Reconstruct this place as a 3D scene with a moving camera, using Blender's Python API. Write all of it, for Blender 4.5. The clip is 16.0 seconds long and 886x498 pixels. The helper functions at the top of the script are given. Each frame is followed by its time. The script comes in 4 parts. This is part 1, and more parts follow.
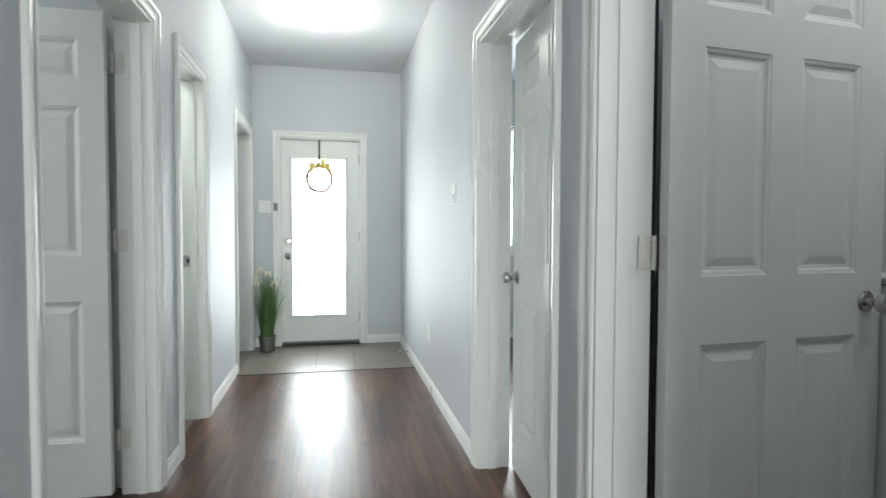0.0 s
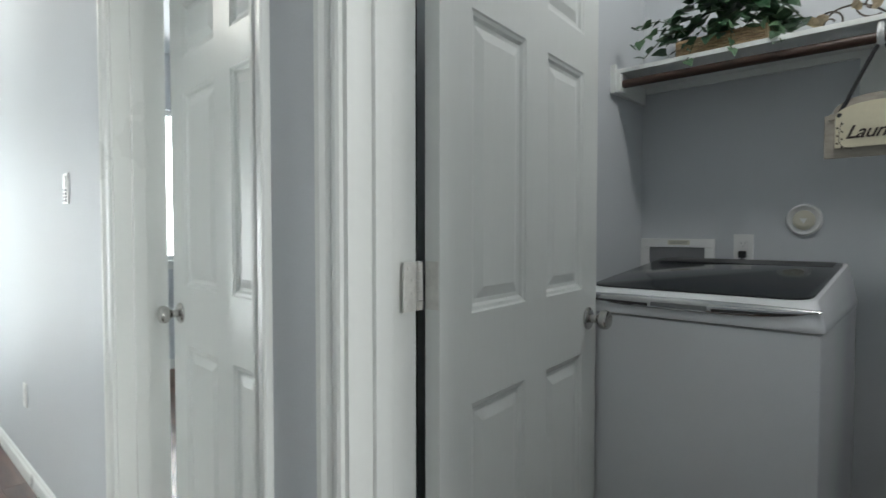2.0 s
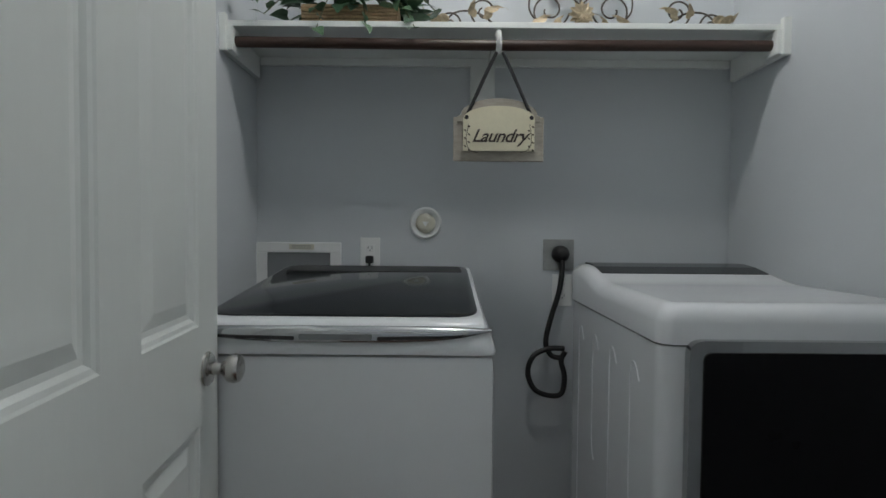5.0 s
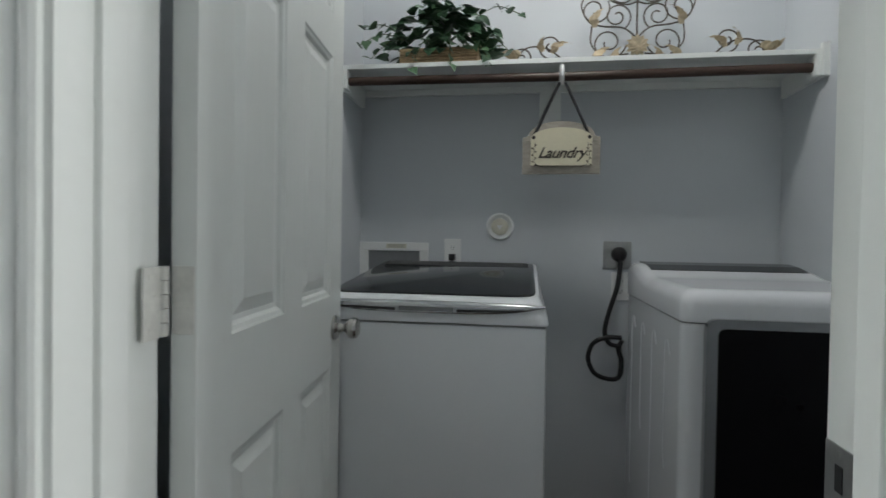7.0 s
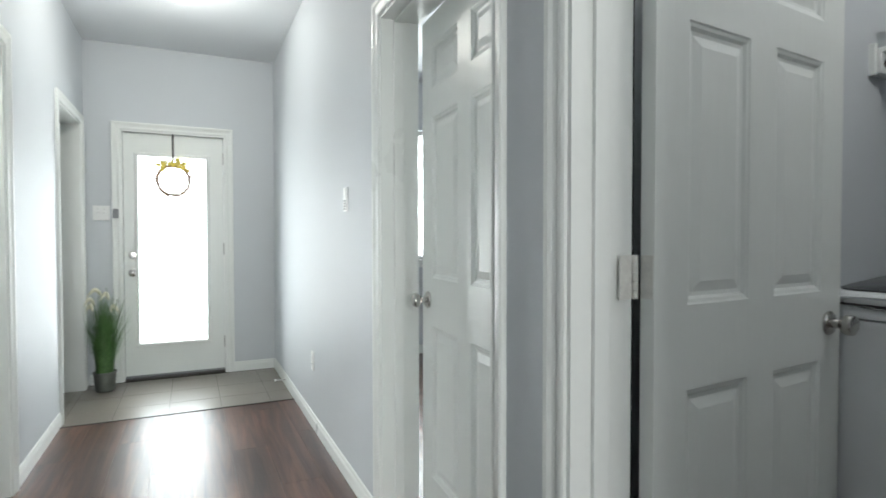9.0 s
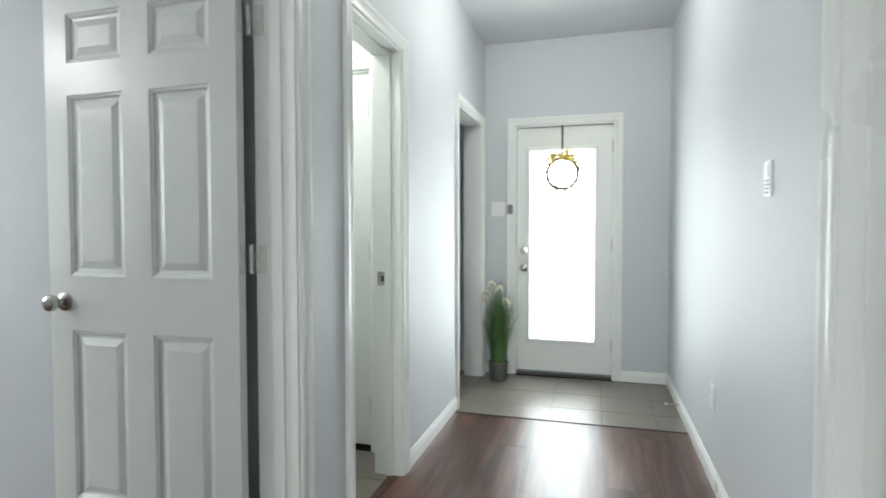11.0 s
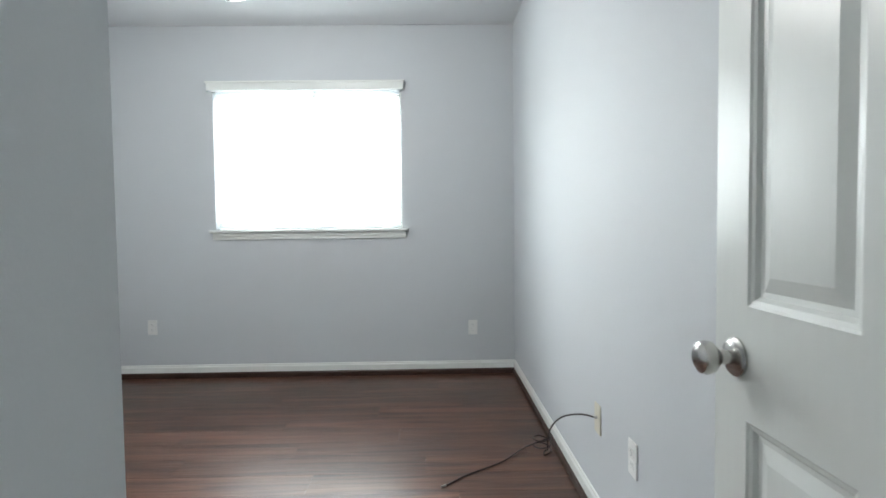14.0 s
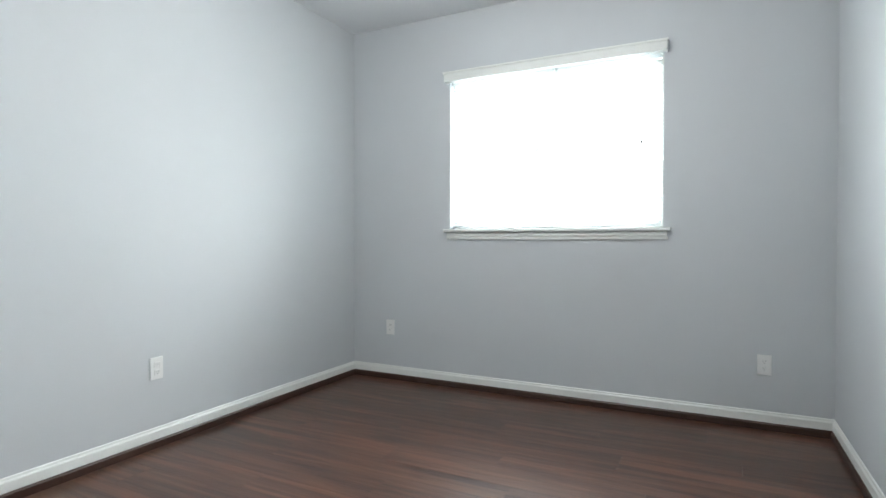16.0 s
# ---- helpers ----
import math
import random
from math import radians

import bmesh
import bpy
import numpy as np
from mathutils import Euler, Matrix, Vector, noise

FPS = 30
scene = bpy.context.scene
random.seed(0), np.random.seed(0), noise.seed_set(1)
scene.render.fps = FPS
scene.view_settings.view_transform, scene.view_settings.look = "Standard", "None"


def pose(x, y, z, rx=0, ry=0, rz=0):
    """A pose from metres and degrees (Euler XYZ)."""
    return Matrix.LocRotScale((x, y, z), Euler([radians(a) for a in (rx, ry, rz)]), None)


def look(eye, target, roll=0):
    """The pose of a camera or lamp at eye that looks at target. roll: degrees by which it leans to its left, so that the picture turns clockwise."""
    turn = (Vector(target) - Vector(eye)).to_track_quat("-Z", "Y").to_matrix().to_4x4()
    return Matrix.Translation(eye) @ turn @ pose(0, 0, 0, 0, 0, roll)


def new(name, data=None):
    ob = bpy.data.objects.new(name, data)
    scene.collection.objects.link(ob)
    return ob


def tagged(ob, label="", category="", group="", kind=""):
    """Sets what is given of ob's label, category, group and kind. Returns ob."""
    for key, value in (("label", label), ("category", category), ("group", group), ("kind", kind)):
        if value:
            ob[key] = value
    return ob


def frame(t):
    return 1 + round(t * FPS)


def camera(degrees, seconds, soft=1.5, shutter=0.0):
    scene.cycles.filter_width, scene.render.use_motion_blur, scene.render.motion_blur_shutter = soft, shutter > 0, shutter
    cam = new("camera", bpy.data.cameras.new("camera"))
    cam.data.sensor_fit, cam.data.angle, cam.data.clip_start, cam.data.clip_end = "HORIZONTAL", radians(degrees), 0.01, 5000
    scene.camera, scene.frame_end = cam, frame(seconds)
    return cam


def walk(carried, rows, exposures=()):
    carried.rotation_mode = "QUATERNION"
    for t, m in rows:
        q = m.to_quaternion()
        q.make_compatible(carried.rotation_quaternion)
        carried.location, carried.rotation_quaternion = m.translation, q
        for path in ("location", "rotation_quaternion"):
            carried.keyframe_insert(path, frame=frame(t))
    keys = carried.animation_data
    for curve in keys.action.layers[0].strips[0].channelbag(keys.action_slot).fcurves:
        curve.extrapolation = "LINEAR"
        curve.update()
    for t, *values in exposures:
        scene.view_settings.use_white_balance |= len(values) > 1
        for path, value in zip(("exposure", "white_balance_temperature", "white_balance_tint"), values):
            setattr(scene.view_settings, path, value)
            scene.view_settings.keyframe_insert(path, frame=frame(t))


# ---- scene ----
cam = camera(78.5, 16.0, shutter=0.2)
PATH = [
    (0, (2.124, 1.882, 1.162), (2.523, 3.840, 1.089), 0.2),
    (0.5, (2.148, 2.090, 1.170), (2.824, 3.971, 1.100), 0.2),
    (1, (2.153, 2.261, 1.172), (3.142, 3.998, 1.108), 0.1),
    (1.5, (2.195, 2.404, 1.184), (3.427, 3.979, 1.124), 0.1),
    (2, (2.246, 2.477, 1.202), (3.723, 3.823, 1.138), -0.0),
    (2.5, (2.249, 2.578, 1.219), (3.961, 3.609, 1.146), 0.7),
    (3, (2.320, 2.662, 1.224), (4.171, 3.415, 1.144), 0.9),
    (3.5, (2.504, 2.707, 1.232), (4.430, 3.240, 1.151), 0.9),
    (4, (2.588, 2.719, 1.227), (4.552, 3.086, 1.153), 0.9),
    (4.5, (2.658, 2.747, 1.227), (4.647, 2.938, 1.154), 0.8),
    (4.7, (2.673, 2.761, 1.222), (4.668, 2.882, 1.153), 0.6),
    (5.7, (2.645, 2.800, 1.208), (4.635, 2.620, 1.150), 0.6),
    (6.8, (2.399, 2.738, 1.190), (4.393, 2.888, 1.160), 1.0),
    (7, (2.325, 2.728, 1.187), (4.302, 3.035, 1.152), 0.9),
    (7.5, (2.210, 2.659, 1.189), (4.032, 3.483, 1.142), -0.2),
    (8, (2.137, 2.507, 1.173), (3.684, 3.775, 1.144), -0.3),
    (8.5, (2.090, 2.362, 1.173), (3.316, 3.941, 1.146), -0.0),
    (8.7, (2.101, 2.328, 1.181), (3.166, 4.020, 1.149), 0.0),
    (10.8, (2.256, 2.816, 1.195), (1.914, 4.786, 1.128), -0.3),
    (11, (2.274, 2.931, 1.198), (1.727, 4.854, 1.130), -0.1),
    (11.5, (2.222, 3.169, 1.174), (1.192, 4.883, 1.115), -0.1),
    (12, (2.108, 3.403, 1.172), (0.708, 4.831, 1.096), -0.1),
    (12.5, (2.015, 3.673, 1.171), (0.274, 4.656, 1.107), 0.4),
    (13, (1.900, 3.755, 1.170), (-0.008, 4.350, 1.089), -0.4),
    (13.5, (1.636, 3.830, 1.166), (-0.345, 4.095, 1.093), -0.4),
    (14, (1.390, 3.870, 1.180), (-0.607, 3.905, 1.094), -0.7),
    (14.5, (1.140, 3.944, 1.145), (-0.849, 3.744, 1.078), -0.6),
    (15, (0.915, 3.964, 1.111), (-1.037, 3.531, 1.060), -0.4),
    (15.5, (0.793, 3.907, 1.091), (-1.078, 3.203, 1.056), -0.2),
    (16, (0.705, 3.926, 1.088), (-1.080, 3.025, 1.054), -0.0),
]
walk(cam, [(t, look(eye, target, roll)) for t, eye, target, roll in PATH])

# ---- world, daylight and lamps ----
def area_light(name, m, w, h, power, color, spread=125):
    d = bpy.data.lights.new(name, "AREA")
    d.shape, d.size, d.size_y, d.energy, d.color, d.spread = "RECTANGLE", w, h, power, color, radians(spread)
    ob = new(name, d)
    ob.matrix_world = m
    return ob


def bulb(name, x, y, z, power, r, color):
    d = bpy.data.lights.new(name, "POINT")
    d.energy, d.shadow_soft_size, d.color = power, r, color
    ob = new(name, d)
    ob.location = (x, y, z)
    return ob


world = bpy.data.worlds.new("sky")
scene.world = world
world.use_nodes = True
sky = world.node_tree.nodes.new("ShaderNodeTexSky")
sky.sky_type, sky.sun_disc = "NISHITA", False
sky.sun_elevation, sky.sun_rotation = radians(50), radians(200)
world.node_tree.links.new(sky.outputs[0], world.node_tree.nodes["Background"].inputs[0])
world.node_tree.nodes["Background"].inputs[1].default_value = 0.1
sun_data = bpy.data.lights.new("sun", "SUN")
sun_data.energy, sun_data.angle, sun_data.color = 1.2, radians(10), (1, 0.96, 0.9)
sun = new("sun", sun_data)
sun.rotation_euler = (radians(40), 0, radians(20))

DAY = (0.935, 0.985, 1.0)
area_light("daylight_front_door", look((2.000, 7.62, 1.08), (2.000, 0, 1.08)), 0.56, 1.62, 19, DAY, 135)
area_light("daylight_bedroom", look((-3.10, 2.90, 1.70), (3, 2.90, 1.70)), 1.5, 1.1, 64, DAY)
area_light("daylight_side_room", look((4.07, 7.64, 1.6), (4.07, 0, 1.6)), 1.1, 1.3, 40, DAY)
# Added fill from behind the start point; its source is never in view.
area_light("fill_hall_back", look((2.06, -1.62, 1.45), (2.06, 5, 1.45)), 1.1, 1.9, 54, (0.97, 0.985, 0.965))
bulb("bulb_hall", 2.05, 5.98, 2.58, 13.5, 0.08, (0.97, 0.96, 0.88))
bulb("bulb_bedroom", -1.15, 2.95, 2.30, 42, 0.06, (0.98, 0.98, 0.96))
bulb("bulb_laundry", 3.865, 2.58, 2.62, 15.5, 0.05, (0.98, 0.975, 0.955))
# Added lamp above the door head, out of view, to brighten the bathroom.
bulb("fill_bath", 0.7, 5.1, 2.6, 34, 0.08, (0.97, 0.98, 0.88))


# ---- materials ----
def shader(name):
    m = bpy.data.materials.new(name)
    m.use_nodes = True
    nt = m.node_tree
    return m, nt, nt.nodes["Principled BSDF"]


def surface(name, color, rough=0.5, metal=0.0, vary=0.05, scale=6.0, grain=120.0, bump=0.05, stretch=(1, 1, 1), coat=0.0, spec=0.5):
    """A plain surface: colour mottled at two scales, with fine relief."""
    m, nt, b = shader(name)
    N, K = nt.nodes, nt.links
    tc = N.new("ShaderNodeTexCoord")
    mp = N.new("ShaderNodeMapping")
    mp.inputs["Scale"].default_value = stretch
    K.new(tc.outputs["Object"], mp.inputs[0])
    big, fine = N.new("ShaderNodeTexNoise"), N.new("ShaderNodeTexNoise")
    big.inputs["Scale"].default_value, fine.inputs["Scale"].default_value = scale, grain
    big.inputs["Detail"].default_value = 4
    K.new(mp.outputs[0], big.inputs[0]), K.new(mp.outputs[0], fine.inputs[0])
    ramp = N.new("ShaderNodeValToRGB")
    ramp.color_ramp.elements[0].position, ramp.color_ramp.elements[1].position = 0.3, 0.7
    ramp.color_ramp.elements[0].color = (*[c * (1 - vary) for c in color], 1)
    ramp.color_ramp.elements[1].color = (*[min(1, c * (1 + vary)) for c in color], 1)
    mixf = N.new("ShaderNodeMath")
    mixf.operation = "MULTIPLY_ADD"
    mixf.inputs[1].default_value = 0.35
    K.new(fine.outputs[0], mixf.inputs[0])
    half = N.new("ShaderNodeMath")
    half.operation = "MULTIPLY"
    half.inputs[1].default_value = 0.65
    K.new(big.outputs[0], half.inputs[0]), K.new(half.outputs[0], mixf.inputs[2])
    K.new(mixf.outputs[0], ramp.inputs[0]), K.new(ramp.outputs[0], b.inputs["Base Color"])
    rr = N.new("ShaderNodeMapRange")
    rr.inputs["To Min"].default_value, rr.inputs["To Max"].default_value = max(0.02, rough - 0.06), min(1, rough + 0.06)
    K.new(big.outputs[0], rr.inputs[0]), K.new(rr.outputs[0], b.inputs["Roughness"])
    bp = N.new("ShaderNodeBump")
    bp.inputs["Strength"].default_value, bp.inputs["Distance"].default_value = bump, 0.004
    K.new(fine.outputs[0], bp.inputs["Height"]), K.new(bp.outputs[0], b.inputs["Normal"])
    b.inputs["Metallic"].default_value, b.inputs["Coat Weight"].default_value = metal, coat
    b.inputs["Specular IOR Level"].default_value = spec
    return m


def plank_wood(name):
    """Dark brown laminate: grain along y, each plank its own tone."""
    m, nt, b = shader(name)
    N, K = nt.nodes, nt.links
    geo, info = N.new("ShaderNodeNewGeometry"), N.new("ShaderNodeObjectInfo")
    off = N.new("ShaderNodeVectorMath")
    off.operation = "MULTIPLY_ADD"
    comb = N.new("ShaderNodeCombineXYZ")
    for i in range(3):
        K.new(info.outputs["Random"], comb.inputs[i])
    off.inputs[1].default_value = (37, 53, 11)
    K.new(comb.outputs[0], off.inputs[0]), K.new(geo.outputs["Position"], off.inputs[2])
    mp = N.new("ShaderNodeMapping")
    mp.inputs["Scale"].default_value = (1, 0.06, 1)
    K.new(off.outputs[0], mp.inputs[0])
    g1, g2, wear = N.new("ShaderNodeTexNoise"), N.new("ShaderNodeTexNoise"), N.new("ShaderNodeTexNoise")
    g1.inputs["Scale"].default_value, g1.inputs["Detail"].default_value, g1.inputs["Distortion"].default_value = 22, 6, 0.8
    g2.inputs["Scale"].default_value, g2.inputs["Detail"].default_value = 160, 3
    wear.inputs["Scale"].default_value = 2.2
    K.new(mp.outputs[0], g1.inputs[0]), K.new(mp.outputs[0], g2.inputs[0]), K.new(geo.outputs["Position"], wear.inputs[0])
    ramp = N.new("ShaderNodeValToRGB")
    ramp.color_ramp.elements[0].position, ramp.color_ramp.elements[1].position = 0.34, 0.68
    ramp.color_ramp.elements[0].color, ramp.color_ramp.elements[1].color = (0.034, 0.0145, 0.009, 1), (0.128, 0.057, 0.034, 1)
    e = ramp.color_ramp.elements.new(0.5)
    e.color = (0.074, 0.032, 0.019, 1)
    K.new(g1.outputs[0], ramp.inputs[0])
    hsv = N.new("ShaderNodeHueSaturation")
    tone = N.new("ShaderNodeMapRange")
    tone.inputs["To Min"].default_value, tone.inputs["To Max"].default_value = 0.82, 1.2
    K.new(info.outputs["Random"], tone.inputs[0]), K.new(tone.outputs[0], hsv.inputs["Value"])
    K.new(ramp.outputs[0], hsv.inputs["Color"]), K.new(hsv.outputs[0], b.inputs["Base Color"])
    rr = N.new("ShaderNodeMapRange")
    rr.inputs["To Min"].default_value, rr.inputs["To Max"].default_value = 0.24, 0.38
    K.new(wear.outputs[0], rr.inputs[0]), K.new(rr.outputs[0], b.inputs["Roughness"])
    bp = N.new("ShaderNodeBump")
    bp.inputs["Strength"].default_value, bp.inputs["Distance"].default_value = 0.38, 0.002
    add = N.new("ShaderNodeMath")
    K.new(g1.outputs[0], add.inputs[0]), K.new(g2.outputs[0], add.inputs[1])
    K.new(add.outputs[0], bp.inputs["Height"]), K.new(bp.outputs[0], b.inputs["Normal"])
    return m


def glowing(name, color, strength):
    m, nt, b = shader(name)
    b.inputs["Base Color"].default_value = (*color, 1)
    b.inputs["Emission Color"].default_value, b.inputs["Emission Strength"].default_value = (*color, 1), strength
    return m


def clear_glass(name):
    m, nt, b = shader(name)
    b.inputs["Base Color"].default_value = (0.97, 1, 0.99, 1)
    b.inputs["Roughness"].default_value, b.inputs["Transmission Weight"].default_value, b.inputs["IOR"].default_value = 0.02, 1.0, 1.05
    return m


WALL = surface("wall_paint", (0.57, 0.60, 0.622), 0.62, vary=0.02, scale=1.3, grain=170, bump=0.08)
CEIL = surface("ceiling_paint", (0.74, 0.76, 0.78), 0.85, vary=0.02, scale=1.5, grain=90, bump=0.3)
TRIM = surface("trim_paint", (0.775, 0.80, 0.775), 0.3, vary=0.02, scale=3, grain=60, bump=0.03)
DOOR = surface("door_paint", (0.755, 0.785, 0.76), 0.32, vary=0.02, scale=2, grain=70, bump=0.05, stretch=(1, 1, 0.15))
PLANK = plank_wood("laminate_planks")
SUB = surface("underlay", (0.02, 0.012, 0.01), 0.9)
TILE = surface("entry_tile", (0.185, 0.168, 0.142), 0.3, vary=0.16, scale=5, grain=60, bump=0.06)
GROUT = surface("grout", (0.15, 0.14, 0.125), 0.9, vary=0.1)
DARKSTRIP = surface("transition_strip", (0.035, 0.028, 0.024), 0.4)
NICKEL = surface("satin_nickel", (0.52, 0.51, 0.49), 0.22, metal=1.0, vary=0.05, bump=0.01)
PAINTED_HINGE = surface("painted_hinge", (0.66, 0.66, 0.62), 0.4, vary=0.12, scale=40, bump=0.08)
STEEL = surface("strike_steel", (0.42, 0.42, 0.41), 0.3, metal=1.0, vary=0.1, scale=30)
PLASTIC = surface("white_plastic", (0.80, 0.81, 0.80), 0.35, vary=0.015, bump=0.01)
GREYPL = surface("grey_plastic", (0.22, 0.23, 0.24), 0.4)
BLACK = surface("black_rubber", (0.012, 0.012, 0.013), 0.45, bump=0.02)
GLASS = clear_glass("clear_glass")
SHADE = glowing("frosted_glass_lit", (1, 0.97, 0.93), 5.0)
BLIND = surface("blind_slat", (0.86, 0.88, 0.89), 0.45, vary=0.02)
_n = BLIND.node_tree.nodes
_mix, _tr = _n.new("ShaderNodeMixShader"), _n.new("ShaderNodeBsdfTranslucent")
_tr.inputs[0].default_value, _mix.inputs[0].default_value = (0.85, 0.88, 0.88, 1), 0.55
BLIND.node_tree.links.new(_n["Principled BSDF"].outputs[0], _mix.inputs[1])
BLIND.node_tree.links.new(_tr.outputs[0], _mix.inputs[2])
BLIND.node_tree.links.new(_mix.outputs[0], _n["Material Output"].inputs[0])
ENAMEL = surface("white_enamel", (0.76, 0.78, 0.80), 0.2, vary=0.012, scale=2, bump=0.008, coat=0.3)
LIDGLASS = surface("smoked_lid_glass", (0.022, 0.025, 0.028), 0.08, vary=0.05, bump=0.0, spec=0.35)
CHROME = surface("chrome_trim", (0.45, 0.46, 0.47), 0.08, metal=1.0, vary=0.03, bump=0.005)
DOORGLASS = surface("black_door_glass", (0.004, 0.004, 0.005), 0.3, vary=0.05, bump=0.0, spec=0.15)
WOODROD = surface("brown_wood_rod", (0.05, 0.026, 0.018), 0.4, vary=0.25, scale=8, grain=60, stretch=(1, 0.1, 1))
WICKER = surface("tan_basket", (0.34, 0.24, 0.14), 0.8, vary=0.35, scale=30, grain=160, bump=0.5)
IVY = surface("ivy_leaf", (0.028, 0.075, 0.035), 0.38, vary=0.45, scale=14, grain=80, bump=0.1)
IVY2 = surface("ivy_leaf_light", (0.07, 0.14, 0.07), 0.4, vary=0.4, scale=14, grain=80, bump=0.1)
STEM = surface("stem_green", (0.06, 0.08, 0.03), 0.6, vary=0.2)
GRASS = surface("grass_blade", (0.075, 0.165, 0.05), 0.5, vary=0.45, scale=9, grain=60)
PLUME = surface("cream_plume", (0.72, 0.70, 0.56), 0.9, vary=0.1, bump=0.4)
POT = surface("galvanised_pot", (0.2, 0.215, 0.2), 0.4, metal=0.7, vary=0.15, scale=12)
IRON = surface("wrought_iron", (0.11, 0.095, 0.08), 0.4, metal=0.6, vary=0.2, scale=30)
GOLD = surface("brushed_gold_leaf", (0.52, 0.44, 0.31), 0.38, metal=0.75, vary=0.3, scale=40, bump=0.3)
SIGN_WOOD = surface("weathered_grey_wood", (0.36, 0.33, 0.28), 0.75, vary=0.3, scale=18, grain=120, bump=0.3, stretch=(1, 0.3, 1))
SIGN_CREAM = surface("cream_board", (0.66, 0.62, 0.46), 0.6, vary=0.06, scale=10)
INK = surface("dark_brown_ink", (0.035, 0.025, 0.02), 0.6)
RIBBON = surface("black_ribbon", (0.02, 0.02, 0.022), 0.55)
YELLOW = surface("yellow_petals", (0.85, 0.70, 0.16), 0.6, vary=0.25, scale=30)
TWIG = surface("brown_twig", (0.27, 0.18, 0.12), 0.8, vary=0.3, scale=40)
COAX = surface("dark_cable", (0.03, 0.024, 0.022), 0.45)
BEIGE = surface("almond_plate", (0.62, 0.60, 0.50), 0.4)
SHOE = surface("dark_shoe_moulding", (0.045, 0.022, 0.015), 0.4, vary=0.2, scale=8)
CONCRETE = surface("ground_concrete", (0.4, 0.4, 0.38), 0.9, vary=0.1)


# ---- mesh helpers ----
def box(bm, x0, x1, y0, y1, z0, z1, bevel=0.0):
    m = Matrix.Translation(((x0 + x1) / 2, (y0 + y1) / 2, (z0 + z1) / 2)) @ Matrix.Diagonal((x1 - x0, y1 - y0, z1 - z0, 1))
    r = bmesh.ops.create_cube(bm, size=1, matrix=m)
    if bevel:
        es = list({e for v in r["verts"] for e in v.link_edges})
        bmesh.ops.bevel(bm, geom=es, offset=bevel, segments=2, affect="EDGES", profile=0.6)
    return bm


def boxes(*dims, bevel=0.0):
    bm = bmesh.new()
    for d in dims:
        box(bm, *d, bevel=bevel)
    return bm


def lathe(profile, n=28, m=Matrix()):
    """A turned shape: (radius, height) pairs round z, then moved by m."""
    bm = bmesh.new()
    rings = []
    for r, z in profile:
        rings.append([bm.verts.new(m @ Vector((r * math.cos(a * math.tau / n), r * math.sin(a * math.tau / n), z))) for a in range(n)])
    for a, b in zip(rings, rings[1:]):
        for i in range(n):
            bm.faces.new((a[i], a[(i + 1) % n], b[(i + 1) % n], b[i]))
    bm.faces.new(list(reversed(rings[0]))), bm.faces.new(rings[-1])
    bmesh.ops.recalc_face_normals(bm, faces=bm.faces)
    return bm


def tube(points, r, n=8, closed=False, taper=None):
    """A round bar along points."""
    bm = bmesh.new()
    pts = [Vector(p) for p in points]
    k = len(pts)
    rings, up = [], None
    for i, p in enumerate(pts):
        d = (pts[(i + 1) % k if closed else min(i + 1, k - 1)] - pts[(i - 1) % k if closed else max(i - 1, 0)]).normalized()
        if up is None:
            up = d.orthogonal().normalized()
        up = (up - d * up.dot(d)).normalized()
        side = d.cross(up)
        rad = r * (taper(i / (k - 1)) if taper else 1)
        rings.append([bm.verts.new(p + rad * (math.cos(a * math.tau / n) * up + math.sin(a * math.tau / n) * side)) for a in range(n)])
    for a, b in zip(rings, rings[1:] + ([rings[0]] if closed else [])):
        for i in range(n):
            bm.faces.new((a[i], a[(i + 1) % n], b[(i + 1) % n], b[i]))
    if not closed:
        bm.faces.new(list(reversed(rings[0]))), bm.faces.new(rings[-1])
    bmesh.ops.recalc_face_normals(bm, faces=bm.faces)
    return bm


def merge(*bms):
    out = bmesh.new()
    for b in bms:
        me = bpy.data.meshes.new("tmp")
        b.to_mesh(me)
        out.from_mesh(me)
        bpy.data.meshes.remove(me)
        b.free()
    return out


def mesh_of(name, bm, material, smooth=False):
    me = bpy.data.meshes.new(name)
    bm.to_mesh(me)
    bm.free()
    me.materials.append(material)
    if smooth:
        for p in me.polygons:
            p.use_smooth = True
        me.set_sharp_from_angle(angle=radians(38))
    return me


def part(name, bm, material, parent, label="", smooth=False):
    ob = new(name, mesh_of(name, bm, material, smooth))
    ob.parent = parent
    if label:
        ob["label"] = label
    return ob


def solid(name, bm, material, label, category, kind="", group="", smooth=False):
    return tagged(new(name, mesh_of(name, bm, material, smooth)), label, category, group, kind)


def holder(name, label, category, kind="", group=""):
    return tagged(new(name), label, category, group, kind)


def spline(points, steps=10):
    """A smooth run of points through the given ones."""
    p = [Vector(q) for q in points]
    p = [2 * p[0] - p[1]] + p + [2 * p[-1] - p[-2]]
    out = []
    for i in range(1, len(p) - 2):
        for s in range(steps):
            t = s / steps
            a, b, c, d = p[i - 1], p[i], p[i + 1], p[i + 2]
            out.append(0.5 * (2 * b + (c - a) * t + (2 * a - 5 * b + 4 * c - d) * t * t + (3 * b - a - 3 * c + d) * t ** 3))
    return out + [p[-2]]


